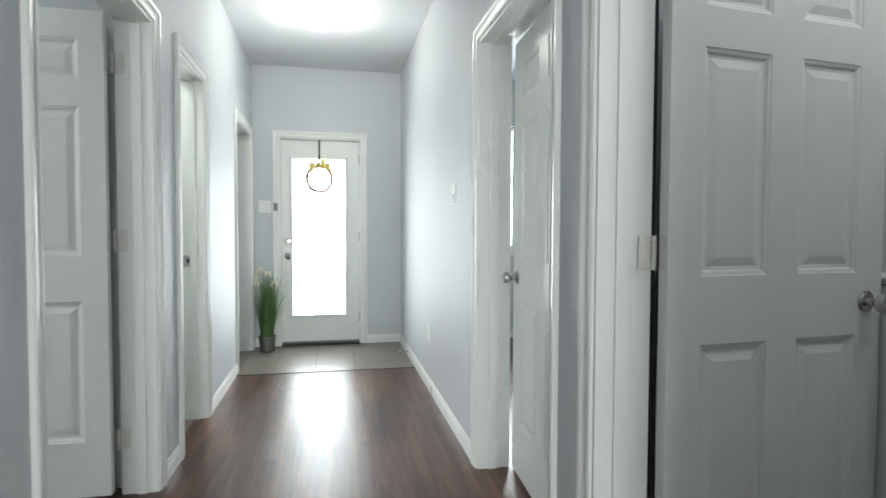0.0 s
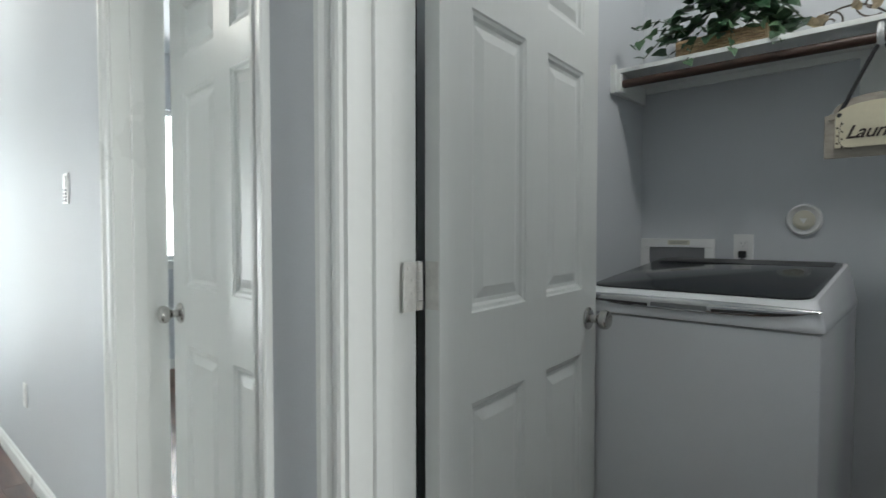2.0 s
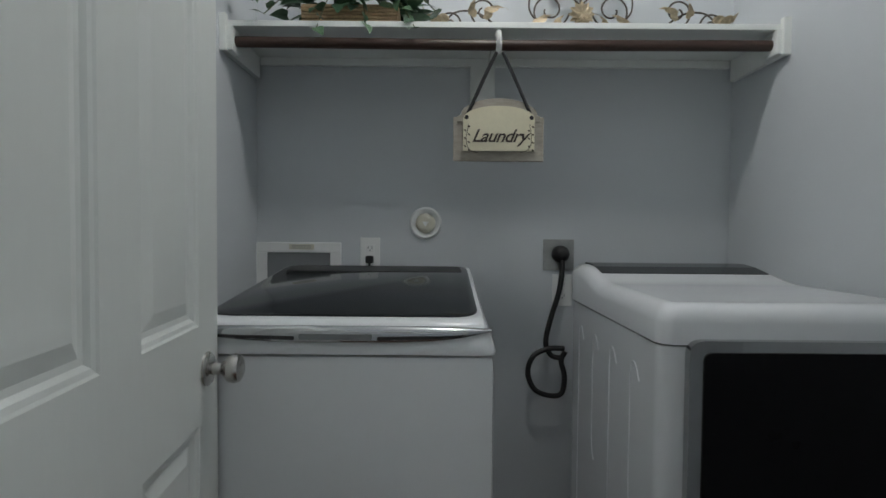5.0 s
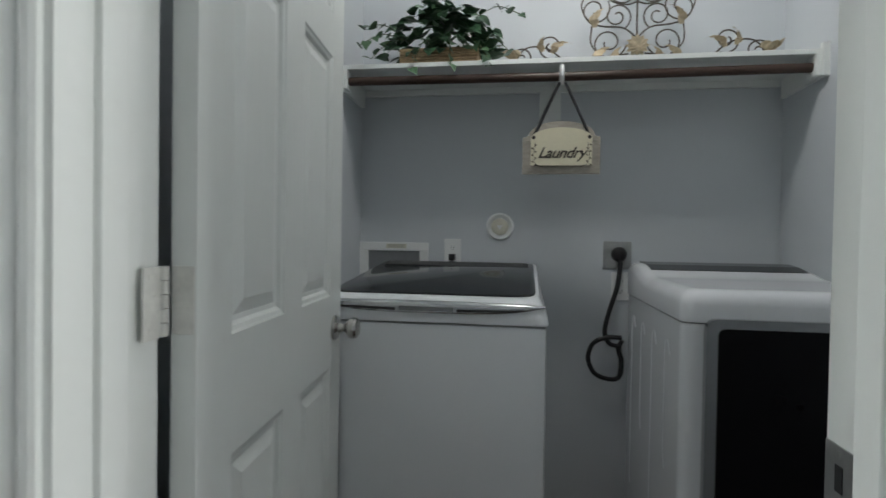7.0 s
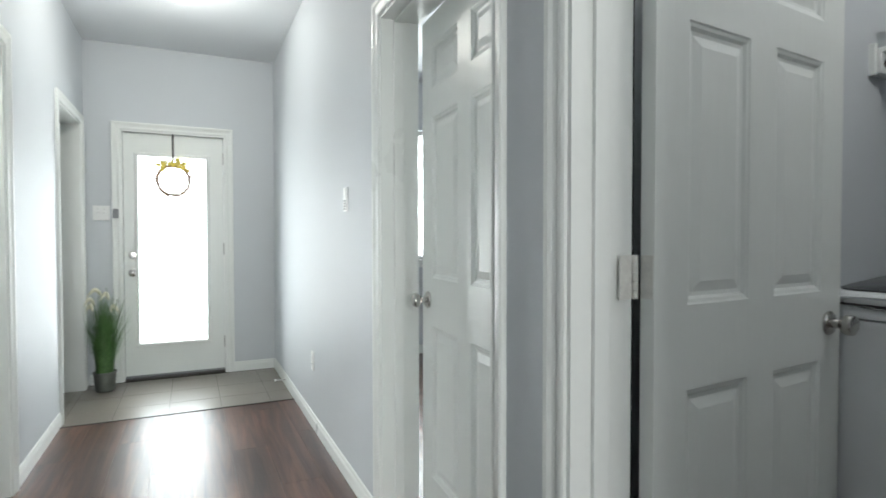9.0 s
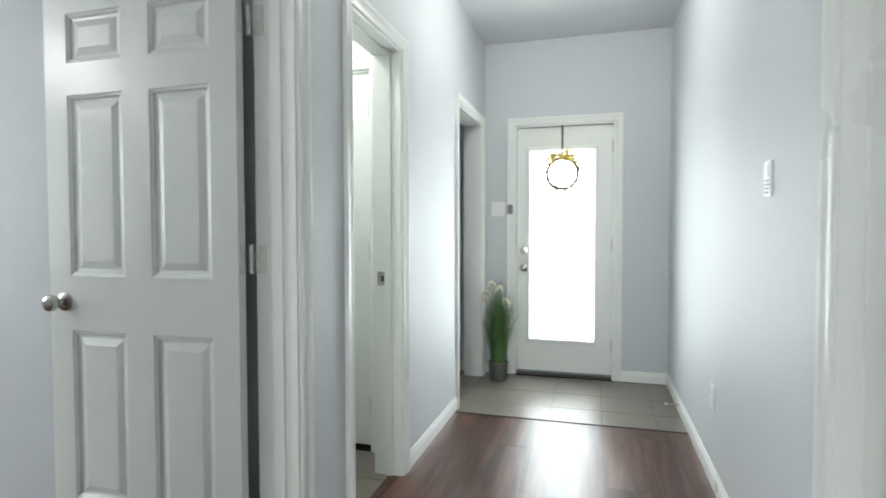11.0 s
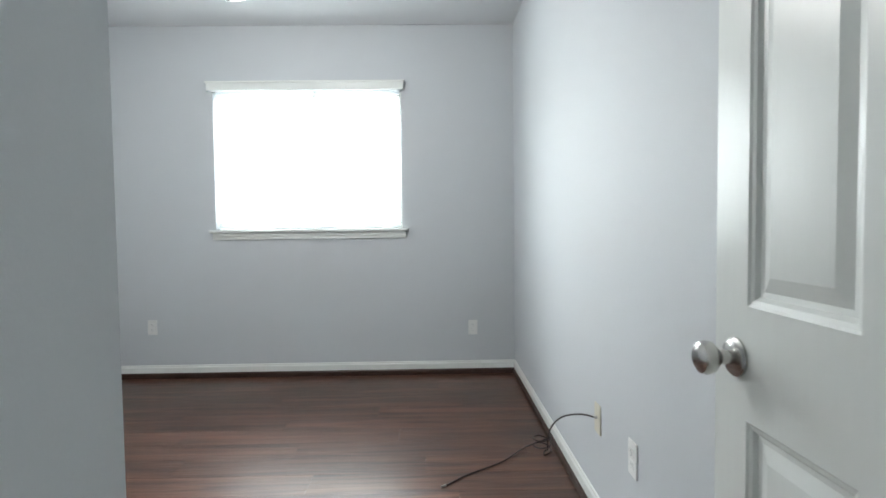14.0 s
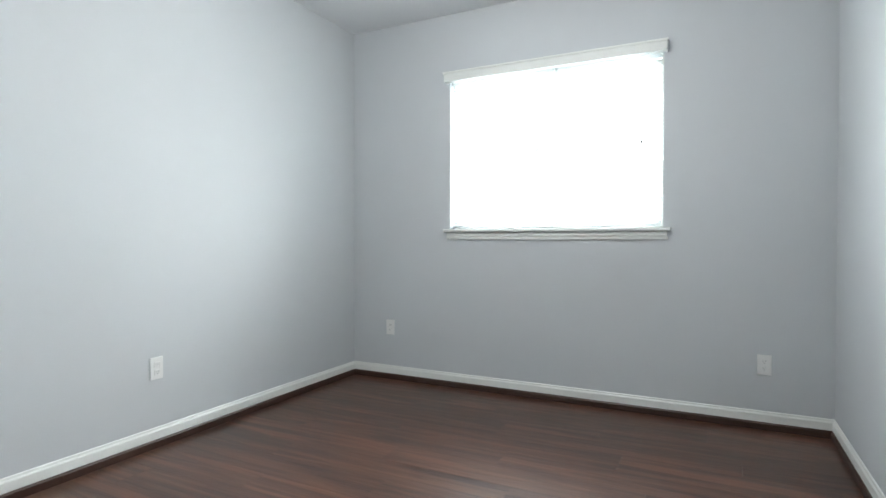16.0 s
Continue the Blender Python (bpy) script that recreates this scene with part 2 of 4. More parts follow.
def wall(name, axis, a0, a1, s0, s1, openings=(), label="light grey-blue painted wall", z1=2.74):
    """A wall of thickness a0..a1 across axis, running s0..s1, with openings (from, to, low, high) cut through it."""
    bm = bmesh.new()

    def piece(u0, u1, w0, w1):
        if u1 - u0 > 1e-4 and w1 - w0 > 1e-4:
            box(bm, *((a0, a1, u0, u1) if axis == "x" else (u0, u1, a0, a1)), w0, w1)
    at = s0
    for u0, u1, w0, w1 in sorted(openings):
        piece(at, u0, 0, z1), piece(u0, u1, 0, w0), piece(u0, u1, w1, z1)
        at = u1
    piece(at, s1, 0, z1)
    return solid(name, bm, WALL, label, "wall", "structure")


# ---- walls, floors, ceiling ----
HW, HE = 1.367, 2.81        # hall faces
RW, RE = 1.227, 2.965        # room sides of those walls
TOP = 2.06
wall("wall_hall_west", "x", RW, HW, -1.5, 7.42, [(3.485, 4.455, 0, TOP), (4.83, 5.40, 0, TOP), (6.48, 7.28, 0, TOP)])
wall("wall_hall_east", "x", HE, RE, -1.5, 7.42, [(2.385, 3.222, 0, TOP), (3.505, 4.40, 0, TOP)])
wall("wall_front", "y", 7.42, 7.57, -0.72, 5.72, [(1.610, 2.410, 0, TOP), (3.52, 4.62, 0.95, 2.26)])
# Unseen end wall, its opening added to let the fill light in.
wall("wall_back", "y", -1.65, -1.5, RW, RE, [(1.5, 2.62, 0.5, 2.42)])
wall("wall_bedroom_window", "x", -3.043, -2.893, 1.155, 4.63, [(2.17, 3.63, 1.165, 2.25)])
wall("wall_bedroom_north", "y", 4.51, 4.63, -2.893, RW)
wall("wall_bedroom_south", "y", 1.155, 1.305, -2.893, 0.68)
wall("wall_bedroom_east", "x", 0.56, 0.68, 1.305, 3.39)
wall("wall_bedroom_entry", "y", 3.27, 3.39, 0.68, RW)
wall("wall_bath_north", "y", 5.62, 5.74, -0.72, RW, [(0.40, 1.12, 0, TOP)])
wall("wall_bath_west", "x", -0.72, -0.60, 4.63, 5.62)
wall("wall_study_west", "x", -0.72, -0.60, 5.74, 7.42)
wall("wall_laundry_back", "x", 4.653, 4.785, 1.60, 3.50)
wall("wall_laundry_north", "y", 3.46, 3.50, RE, 4.653)
wall("wall_laundry_south", "y", 1.60, 1.74, RE, 4.653)
wall("wall_side_room_east", "x", 5.60, 5.72, 3.50, 7.42)
wall("wall_side_room_south", "y", 3.38, 3.50, 4.785, 5.72)
solid("ceiling", boxes((-3.043, 5.72, -1.65, 7.57, 2.742, 2.86)), CEIL, "white textured painted ceiling", "ceiling", "structure")
floor = solid("floor", boxes((-3.043, 5.72, -1.65, 7.57, -0.12, -0.009)), SUB, "dark brown laminate plank floor, semi-gloss", "floor", "structure")
solid("ground", boxes((-2500, 2500, -2500, 2500, -0.5, -0.3)), CONCRETE, "pale bare concrete ground outside the house", "ground", "structure")


# ---- trim ----
CASE = [(0, 0), (0, 0.010), (0.006, 0.013), (0.016, 0.013), (0.022, 0.010), (0.036, 0.013), (0.046, 0.018), (0.058, 0.019), (0.062, 0.015), (0.062, 0)]


def sweep(profile, path, out, lift):
    """The profile (across, proud) carried along a path of (point, outward step)."""
    bm = bmesh.new()
    rings = [[bm.verts.new(Vector(p) + u * Vector(o) + v * Vector(lift)) for u, v in profile] for p, o in zip(path, out)]
    for a, b in zip(rings, rings[1:]):
        for i in range(len(profile) - 1):
            bm.faces.new((a[i], a[i + 1], b[i + 1], b[i]))
    bm.faces.new(rings[0]), bm.faces.new(list(reversed(rings[-1])))
    bmesh.ops.recalc_face_normals(bm, faces=bm.faces)
    return bm


def casing(axis, face, sign, s0, s1, top, low=0.0):
    """A mitred architrave round an opening s0..s1 on the wall face; sign: the way the face looks."""
    def P(s, z):
        return (face, s, z) if axis == "x" else (s, face, z)
    e = (0, 1, 0) if axis == "x" else (1, 0, 0)
    lift = (sign, 0, 0) if axis == "x" else (0, sign, 0)
    l, r = Vector(e) * -1, Vector(e)
    up = Vector((0, 0, 1))
    return sweep(CASE, [P(s0, low), P(s0, top), P(s1, top), P(s1, low)], [l, l + up, r + up, r], lift)


def door_frame(name, axis, a0, a1, s0, s1, top, faces, stop=None):
    """Jamb lining, stop bead and casings of an opening."""
    fr = holder(name, "white painted wooden door frame with moulded casing", "door frame", "structure")
    t = 0.018

    def bx(u0, u1, w0, w1, b0=a0, b1=a1):
        return (b0, b1, u0, u1, w0, w1) if axis == "x" else (u0, u1, b0, b1, w0, w1)
    b0, b1 = a0 - 0.002, a1 + 0.002
    part("jamb", boxes(bx(s0, s0 + t, 0, top, b0, b1), bx(s1 - t, s1, 0, top, b0, b1), bx(s0 + t, s1 - t, top - t, top, b0, b1)), TRIM, fr)
    if stop:
        p, q = stop
        part("stop_bead", boxes(bx(s0 + t, s0 + t + 0.011, 0, top - t, p, q), bx(s1 - t - 0.011, s1 - t, 0, top - t, p, q),
                                bx(s0 + t + 0.011, s1 - t - 0.011, top - t - 0.011, top - t, p, q), bevel=0.002), TRIM, fr)
    for face, sign in faces:
        part("casing", casing(axis, face, sign, s0 + 0.006, s1 - 0.006, top - 0.006), TRIM, fr)
    return fr


door_frame("door_frame_bedroom", "x", RW, HW, 3.485, 4.455, TOP, [(HW, 1), (RW, -1)], (1.285, 1.325))
f_bath = door_frame("door_frame_bath", "x", RW, HW, 4.83, 5.40, TOP, [(HW, 1)], (1.285, 1.32))
door_frame("door_frame_study", "x", RW, HW, 6.48, 7.28, TOP, [(HW, 1), (RW, -1)])
f_laundry = door_frame("door_frame_laundry", "x", HE, RE, 2.385, 3.222, TOP, [(HE, -1)], (2.86, 2.90))
door_frame("door_frame_side_room", "x", HE, RE, 3.505, 4.40, TOP, [(HE, -1)], (2.86, 2.90))
door_frame("door_frame_front", "y", 7.42, 7.57, 1.610, 2.410, TOP, [(7.42, -1)])
door_frame("door_frame_bath_closet", "y", 5.62, 5.74, 0.40, 1.12, TOP, [(5.62, -1)])

BASE = [(0, 0), (0.012, 0), (0.012, 0.055), (0.010, 0.062), (0.007, 0.068), (0.006, 0.080), (0.003, 0.085), (0, 0.085)]


def baseboard(runs, shoe=False):
    """White baseboards: (axis, face, sign, from, to)."""
    for axis, face, sign, s0, s1 in runs:
        def P(s):
            return (face, s, 0.044 if shoe else 0) if axis == "x" else (s, face, 0.044 if shoe else 0)
        o = (sign, 0, 0) if axis == "x" else (0, sign, 0)
        ob = solid("baseboard", sweep([(u, v * 0.72) for u, v in BASE] if shoe else BASE, [P(s0), P(s1)], [o, o], (0, 0, 1)), TRIM, "white painted wooden baseboard along the wall", "baseboard", "structure")
        if shoe:
            prof = [(0, 0), (0.019, 0), (0.019, 0.034), (0.013, 0.0435), (0, 0.0435)]
            part("shoe_moulding", sweep(prof, [Vector(P(s0)) - Vector((0, 0, 0.044)), Vector(P(s1)) - Vector((0, 0, 0.044))], [o, o], (0, 0, 1)), SHOE, ob, "dark brown shoe moulding")


baseboard([("x", HW, 1, -1.5, 3.427), ("x", HW, 1, 4.517, 4.772), ("x", HW, 1, 5.458, 6.422), ("x", HW, 1, 7.34, 7.42),
           ("x", HE, -1, -1.5, 2.327), ("x", HE, -1, 3.28, 3.447), ("x", HE, -1, 4.458, 7.42),
           ("y", 7.42, -1, 1.384, 1.555), ("y", 7.42, -1, 2.465, HE - 0.012),
           ("x", 4.653, -1, 1.74, 3.46), ("y", 3.46, -1, RE, 4.641), ("y", 1.74, 1, RE, 4.641),
           ("y", 7.42, -1, RE, 5.6), ("x", 5.60, -1, 3.5, 7.408), ("y", 7.42, -1, -0.6, RW), ("x", -0.6, 1, 5.74, 7.408)])
baseboard([("x", -2.893, 1, 1.305, 4.51), ("y", 4.51, -1, -2.881, 1.16), ("y", 1.305, 1, -2.881, 0.548), ("x", 0.56, -1, 1.317, 3.39), ("y", 3.39, 1, 0.56, 1.21)], shoe=True)


# ---- doors ----
def panel_leaf(w, h, t, stile, mull):
    """A six-panel leaf standing on z = 0, from x = 0 (hinge side) to w, y from 0 (front) to t (back)."""
    cols = [(stile, (w - mull) / 2), ((w + mull) / 2, w - stile)]
    rows = [(0.235, 0.827), (1.014, 1.630), (1.738, h - 0.115)]
    bm = bmesh.new()
    zs = [0] + [z for r in rows for z in r] + [h]
    for c0, c1 in ((0, stile), (cols[0][1], cols[1][0]), (w - stile, w)):
        box(bm, c0, c1, 0, t, 0, h)
    for c0, c1 in cols:
        for i in range(0, 7, 2):
            box(bm, c0, c1, 0, t, zs[i], zs[i + 1])
        for z0, z1 in rows:
            for y, s in ((0, 1), (t, -1)):
                steps = [(0, 0), (0.004, 0.003), (0.011, 0.005), (0.017, 0.011), (0.026, 0.012), (0.050, 0.0045), (0.053, 0.0045)]
                rings = [[bm.verts.new((x, y + s * d, z)) for x, z in ((c0 + i, z0 + i), (c1 - i, z0 + i), (c1 - i, z1 - i), (c0 + i, z1 - i))] for i, d in steps]
                for a, b in zip(rings, rings[1:]):
                    for k in range(4):
                        bm.faces.new((a[k], a[(k + 1) % 4], b[(k + 1) % 4], b[k]))
                bm.faces.new(rings[-1])
    bmesh.ops.recalc_face_normals(bm, faces=bm.faces)
    return bm


def knob(parent, x, z, y, sign, material=NICKEL):
    m = Matrix.Translation((x, y, z)) @ Matrix.Rotation(radians(90 * sign), 4, "X")
    k = part("door_knob", lathe([(0.012, 0.004), (0.012, 0.022), (0.011, 0.028), (0.017, 0.034), (0.026, 0.042), (0.0285, 0.052), (0.026, 0.062), (0.018, 0.067), (0.004, 0.068)], 28, m), material, parent, "satin nickel round knob", True)
    part("rose", lathe([(0.033, 0), (0.033, 0.004), (0.028, 0.009), (0.013, 0.011)], 28, m), material, k, "", True)


def hinge(parent, g, z, away, side, t=0.035):
    """A butt hinge seen in the gap: knuckle, one leaf on the door's edge, one on the jamb (away, side: where the jamb's corner lies)."""
    kx, ky = -g * (away * 0.5 + 0.001), (side + t) / 2 + 0.002
    h = part("hinge", merge(*[tube([(kx, ky, z - 0.046 + k * 0.0186), (kx, ky, z - 0.0284 + k * 0.0186)], 0.0078, 12) for k in range(5)]), PAINTED_HINGE, parent, "white overpainted butt hinge", True)
    part("hinge_leaf", boxes((*sorted3(0, -g * 0.0022), 0.002, t - 0.002, z - 0.046, z + 0.046), bevel=0.0008), PAINTED_HINGE, h)
    part("hinge_leaf", boxes((*sorted3(-g * away, -g * (away + 0.036)), side - 0.004, side - 0.0005, z - 0.046, z + 0.046), bevel=0.0008), PAINTED_HINGE, h)
    for dz in (-0.034, -0.012, 0.012, 0.034):
        part("screw", lathe([(0.0038, 0), (0.0038, 0.0009), (0.001, 0.0014)], 8, Matrix.Translation((-g * (away + (0.024 if abs(dz) > 0.02 else 0.013)), side - 0.004, z + dz)) @ Matrix.Rotation(radians(90), 4, "X")), PAINTED_HINGE, h)


def panel_door(name, label, m, w, stile, mull, hinge_at=None, mirror=False, knobs=(-1, 1)):
    d = holder(name, label, "door", "structure")
    leaf = panel_leaf(w, 2.02, 0.035, stile, mull)
    if mirror:
        bmesh.ops.scale(leaf, vec=(-1, 1, 1), verts=leaf.verts)
        bmesh.ops.reverse_faces(leaf, faces=leaf.faces)
    g = -1 if mirror else 1
    part("leaf", leaf, DOOR, d)
    for s in knobs:
        knob(d, g * (w - 0.066), 0.925, 0 if s < 0 else 0.035, 1 if s < 0 else -1)
    part("latch_plate", boxes(sorted3(g * w, g * (w + 0.0015)) + (0.006, 0.029, 0.905, 0.962)), STEEL, d)
    if hinge_at:
        for z in (0.22, 1.078, 1.83):
            hinge(d, g, z, *hinge_at)
    d.matrix_world = m
    return d


def sorted3(a, b):
    return (a, b) if a < b else (b, a)


panel_door("door_laundry", "white six-panel interior door standing open into laundry", pose(2.992, 3.165, 0.022, 0, 0, 5.5), 0.787, 0.108, 0.11, (0.030, 0.036))
panel_door("door_bedroom", "white six-panel interior door standing open into bedroom", pose(1.203, 4.374, 0.030, 0, 0, 0), 0.768, 0.096, 0.11, (0.022, 0.062), mirror=True)
panel_door("door_side_room", "white six-panel interior door standing ajar", pose(2.925, 3.53, 0.012, 0, 0, 86.5) @ Matrix.Translation((0, -0.035, 0)), 0.832, 0.11, 0.11)
panel_door("door_bath_closet", "white closed six-panel closet door behind bathroom doorway", pose(1.098, 5.632, 0.03, 0, 0, 0), 0.676, 0.1, 0.1, mirror=True)
for z in (0.25, 1.08, 1.85):
    solid("closet_hinge", merge(tube([(1.100, 5.628, z - 0.045), (1.100, 5.628, z + 0.045)], 0.006, 10)), STEEL, "grey steel butt hinge on white closet door", "hinge", smooth=True)


def strike(name, parent, x0, x1, y, z, sign):
    s = part(name, boxes((x0, x1, *sorted3(y, y + sign * 0.002), z - 0.034, z + 0.034), bevel=0.0005), STEEL, parent, "steel strike plate")
    cx = (x0 + x1) / 2
    part("latch_hole", boxes((cx - 0.008, cx + 0.006, *sorted3(y + sign * 0.002, y + sign * 0.0026), z - 0.014, z + 0.014)), BLACK, s)
    for dz in (-0.025, 0.025):
        part("screw", lathe([(0.004, 0), (0.004, 0.001), (0.002, 0.0016)], 10, Matrix.Translation((cx, y + sign * 0.002, z + dz)) @ Matrix.Rotation(radians(-90 * sign), 4, "X")), STEEL, s, "", True)


# Black strip behind the laundry hinge gap, painting in its deep shade.
part("gap_shade", boxes((2.968, 2.991, 3.224, 3.230, 0.02, 2.05)), BLACK, f_laundry, "black strip standing in for shade in the hinge gap")
strike("strike_plate", f_bath, 1.245, 1.30, 5.382, 0.965, -1)
strike("strike_plate", f_laundry, 2.914, 2.966, 2.403, 0.945, 1)

# front door: full glass in a white slab
fd = holder("door_front", "white closed front door with one full-length glass pane", "door", "structure")
X0, X1, G0, G1, GZ0, GZ1 = 1.632, 2.388, 1.738, 2.250, 0.30, 1.852
part("slab", boxes((X0, G0, 7.452, 7.496, 0.026, 2.038), (G1, X1, 7.452, 7.496, 0.026, 2.038), (G0, G1, 7.452, 7.496, 0.026, GZ0), (G0, G1, 7.452, 7.496, GZ1, 2.038)), DOOR, fd)
ring = [(0, 0), (0, 0.012), (0.012, 0.014), (0.026, 0.008), (0.03, 0)]
part("glass_frame", sweep(ring, [(G0, 7.452, GZ0), (G0, 7.452, GZ1), (G1, 7.452, GZ1), (G1, 7.452, GZ0), (G0, 7.452, GZ0)], [(-1, 0, -1), (-1, 0, 1), (1, 0, 1), (1, 0, -1), (-1, 0, -1)], (0, -1, 0)), TRIM, fd)
pane = part("pane", boxes((G0, G1, 7.470, 7.476, GZ0, GZ1)), GLASS, fd, "clear glass pane")
pane.visible_shadow = False
part("threshold", boxes((1.630, 2.390, 7.41, 7.56, 0.001, 0.018), bevel=0.006), DARKSTRIP, fd, "dark metal threshold")
part("door_sweep", boxes((X0, X1, 7.448, 7.452, 0.02, 0.036)), GREYPL, fd, "grey rubber door sweep")
for z, r in ((1.035, 0.024), (0.89, 0.027)):
    m = Matrix.Translation((1.692, 7.452, z)) @ Matrix.Rotation(radians(90), 4, "X")
    prof = [(r + 0.006, 0), (r + 0.006, 0.006), (r - 0.008, 0.012), (0.013, 0.03), (r, 0.04), (r, 0.055), (0.012, 0.062)] if r > 0.025 else [(0.032, 0), (0.032, 0.008), (0.026, 0.014), (0.01, 0.015), (0.009, 0.03)]
    part("door_knob" if r > 0.025 else "deadbolt", lathe(prof, 24, m), NICKEL, fd, "satin nickel", True)
for z in (0.27, 1.08, 1.86):
    part("hinge", boxes((2.383, 2.406, 7.438, 7.452, z - 0.05, z + 0.05), bevel=0.003), STEEL, fd, "steel hinge")
al = solid("door_sensor", boxes((1.562, 1.602, 7.375, 7.401, 1.335, 1.41), bevel=0.004), GREYPL, "small grey alarm contact on front door casing", "sensor")
part("magnet", boxes((1.606, 1.622, 7.385, 7.398, 1.345, 1.40), bevel=0.002), PLASTIC, al)

# wreath on the front door
wr = holder("wreath", "thin twig wreath with yellow flowers on black ribbon", "wreath")
random.seed(4)
C = Vector((2.000, 7.41, 1.655))
for k in range(4):
    pts = []
    for i in range(48):
        a = i * math.tau / 48
        r = 0.122 + 0.008 * math.sin(5 * a + k * 2.1) + random.uniform(-0.004, 0.004)
        pts.append(C + Vector((r * math.cos(a), 0.008 * math.cos(7 * a + k), r * math.sin(a))))
    part("twig_ring", tube(pts, 0.0062, 6, True), TWIG, wr)
for k in range(80):
    a = random.uniform(0, math.tau)
    p = C + Vector((0.122 * math.cos(a), -0.005, 0.122 * math.sin(a)))
    b = a + random.uniform(0.2, 1.1)
    q = p + Vector((math.cos(b), random.uniform(-0.4, 0.1), math.sin(b))) * random.uniform(0.03, 0.08)
    part("twig", tube([p, (p + q) / 2 + Vector((0, -0.005, 0.006)), q], 0.0032, 4), TWIG, wr)


def petals(r, n, m):
    bm = bmesh.new()
    for k in range(n):
        a = k * math.tau / n
        d, s = Vector((math.cos(a), math.sin(a), 0)), Vector((-math.sin(a), math.cos(a), 0))
        vs = [bm.verts.new(m @ v) for v in (Vector(), d * r * 0.55 + s * r * 0.28 + Vector((0, 0, r * 0.25)), d * r + Vector((0, 0, r * 0.12)), d * r * 0.55 - s * r * 0.28 + Vector((0, 0, r * 0.25)))]
        bm.faces.new(vs)
    return bm


for k in range(40):
    a = radians(random.uniform(48, 140))
    p = C + Vector((0.135 * math.cos(a) * random.uniform(0.7, 1.35), -0.02, 0.13 * math.sin(a) + random.uniform(-0.01, 0.05)))
    part("flower", petals(random.uniform(0.014, 0.024), 7, Matrix.Translation(p) @ Euler((radians(90 + random.uniform(-40, 40)), 0, random.uniform(-0.6, 0.6))).to_matrix().to_4x4()), YELLOW, wr, "yellow silk flower")
part("ribbon", boxes((1.990, 2.006, 7.424, 7.428, 1.78, 2.043), (1.990, 2.006, 7.424, 7.462, 2.040, 2.0425)), RIBBON, wr, "black hanging ribbon")


# ---- windows ----
def window(name, axis, wall_in, depth, s0, s1, z0, z1, divide, label):
    """A two-pane slider in a plain reveal; depth: the way out of the room."""
    w = holder(name, label, "window", "structure")
    o = 1 if depth > 0 else -1
    a, b = sorted3(wall_in + o * 0.085, wall_in + o * 0.13)

    def bx(u0, u1, w0, w1, p=a, q=b):
        return (p, q, u0, u1, w0, w1) if axis == "x" else (u0, u1, p, q, w0, w1)
    f = 0.04
    part("window_frame", boxes(bx(s0, s0 + f, z0, z1), bx(s1 - f, s1, z0, z1), bx(s0 + f, s1 - f, z0, z0 + f), bx(s0 + f, s1 - f, z1 - f, z1)), TRIM, w)
    part("meeting_stile", boxes(bx(divide - 0.022, divide + 0.022, z0 + f, z1 - f, a + 0.004, b - 0.004)), TRIM, w)
    for u0, u1 in ((s0 + f, divide - 0.022), (divide + 0.022, s1 - f)):
        p = part("pane", boxes(bx(u0, u1, z0 + f, z1 - f, (a + b) / 2 - 0.003, (a + b) / 2 + 0.003)), GLASS, w, "clear glass pane")
        p.visible_shadow = False
    i = wall_in - o * 0.045
    s = part("window_sill", boxes(bx(s0 - 0.04, s1 + 0.045, z0 - 0.02, z0, *sorted3(i, wall_in + o * 0.084)), bevel=0.004), TRIM, w)
    j = wall_in - o * 0.022
    part("apron", boxes(bx(s0 - 0.02, s1 + 0.025, z0 - 0.052, z0 - 0.021, *sorted3(j, wall_in - o * 0.001)), bx(s0 - 0.024, s1 + 0.029, z0 - 0.075, z0 - 0.052, *sorted3(wall_in - o * 0.014, wall_in - o * 0.001)), bevel=0.003), TRIM, s)
    return w


window("window_bedroom", "x", -2.893, -1, 2.17, 3.63, 1.165, 2.25, 2.95, "white two-pane window with sill and lowered blinds")
window("window_side_room", "y", 7.42, 1, 3.52, 4.62, 0.95, 2.26, 4.06, "white two-pane window with moulded sill")
# Added frame for the invented opening at the hall's unseen end.
wb = holder("added_window_back", "added unseen window frame round the fill light behind the hall", "window", "structure")
part("window_frame", boxes((1.5, 1.55, -1.62, -1.57, 0.5, 2.42), (2.57, 2.62, -1.62, -1.57, 0.5, 2.42), (1.55, 2.57, -1.62, -1.57, 0.5, 0.55), (1.55, 2.57, -1.62, -1.57, 2.37, 2.42)), TRIM, wb)

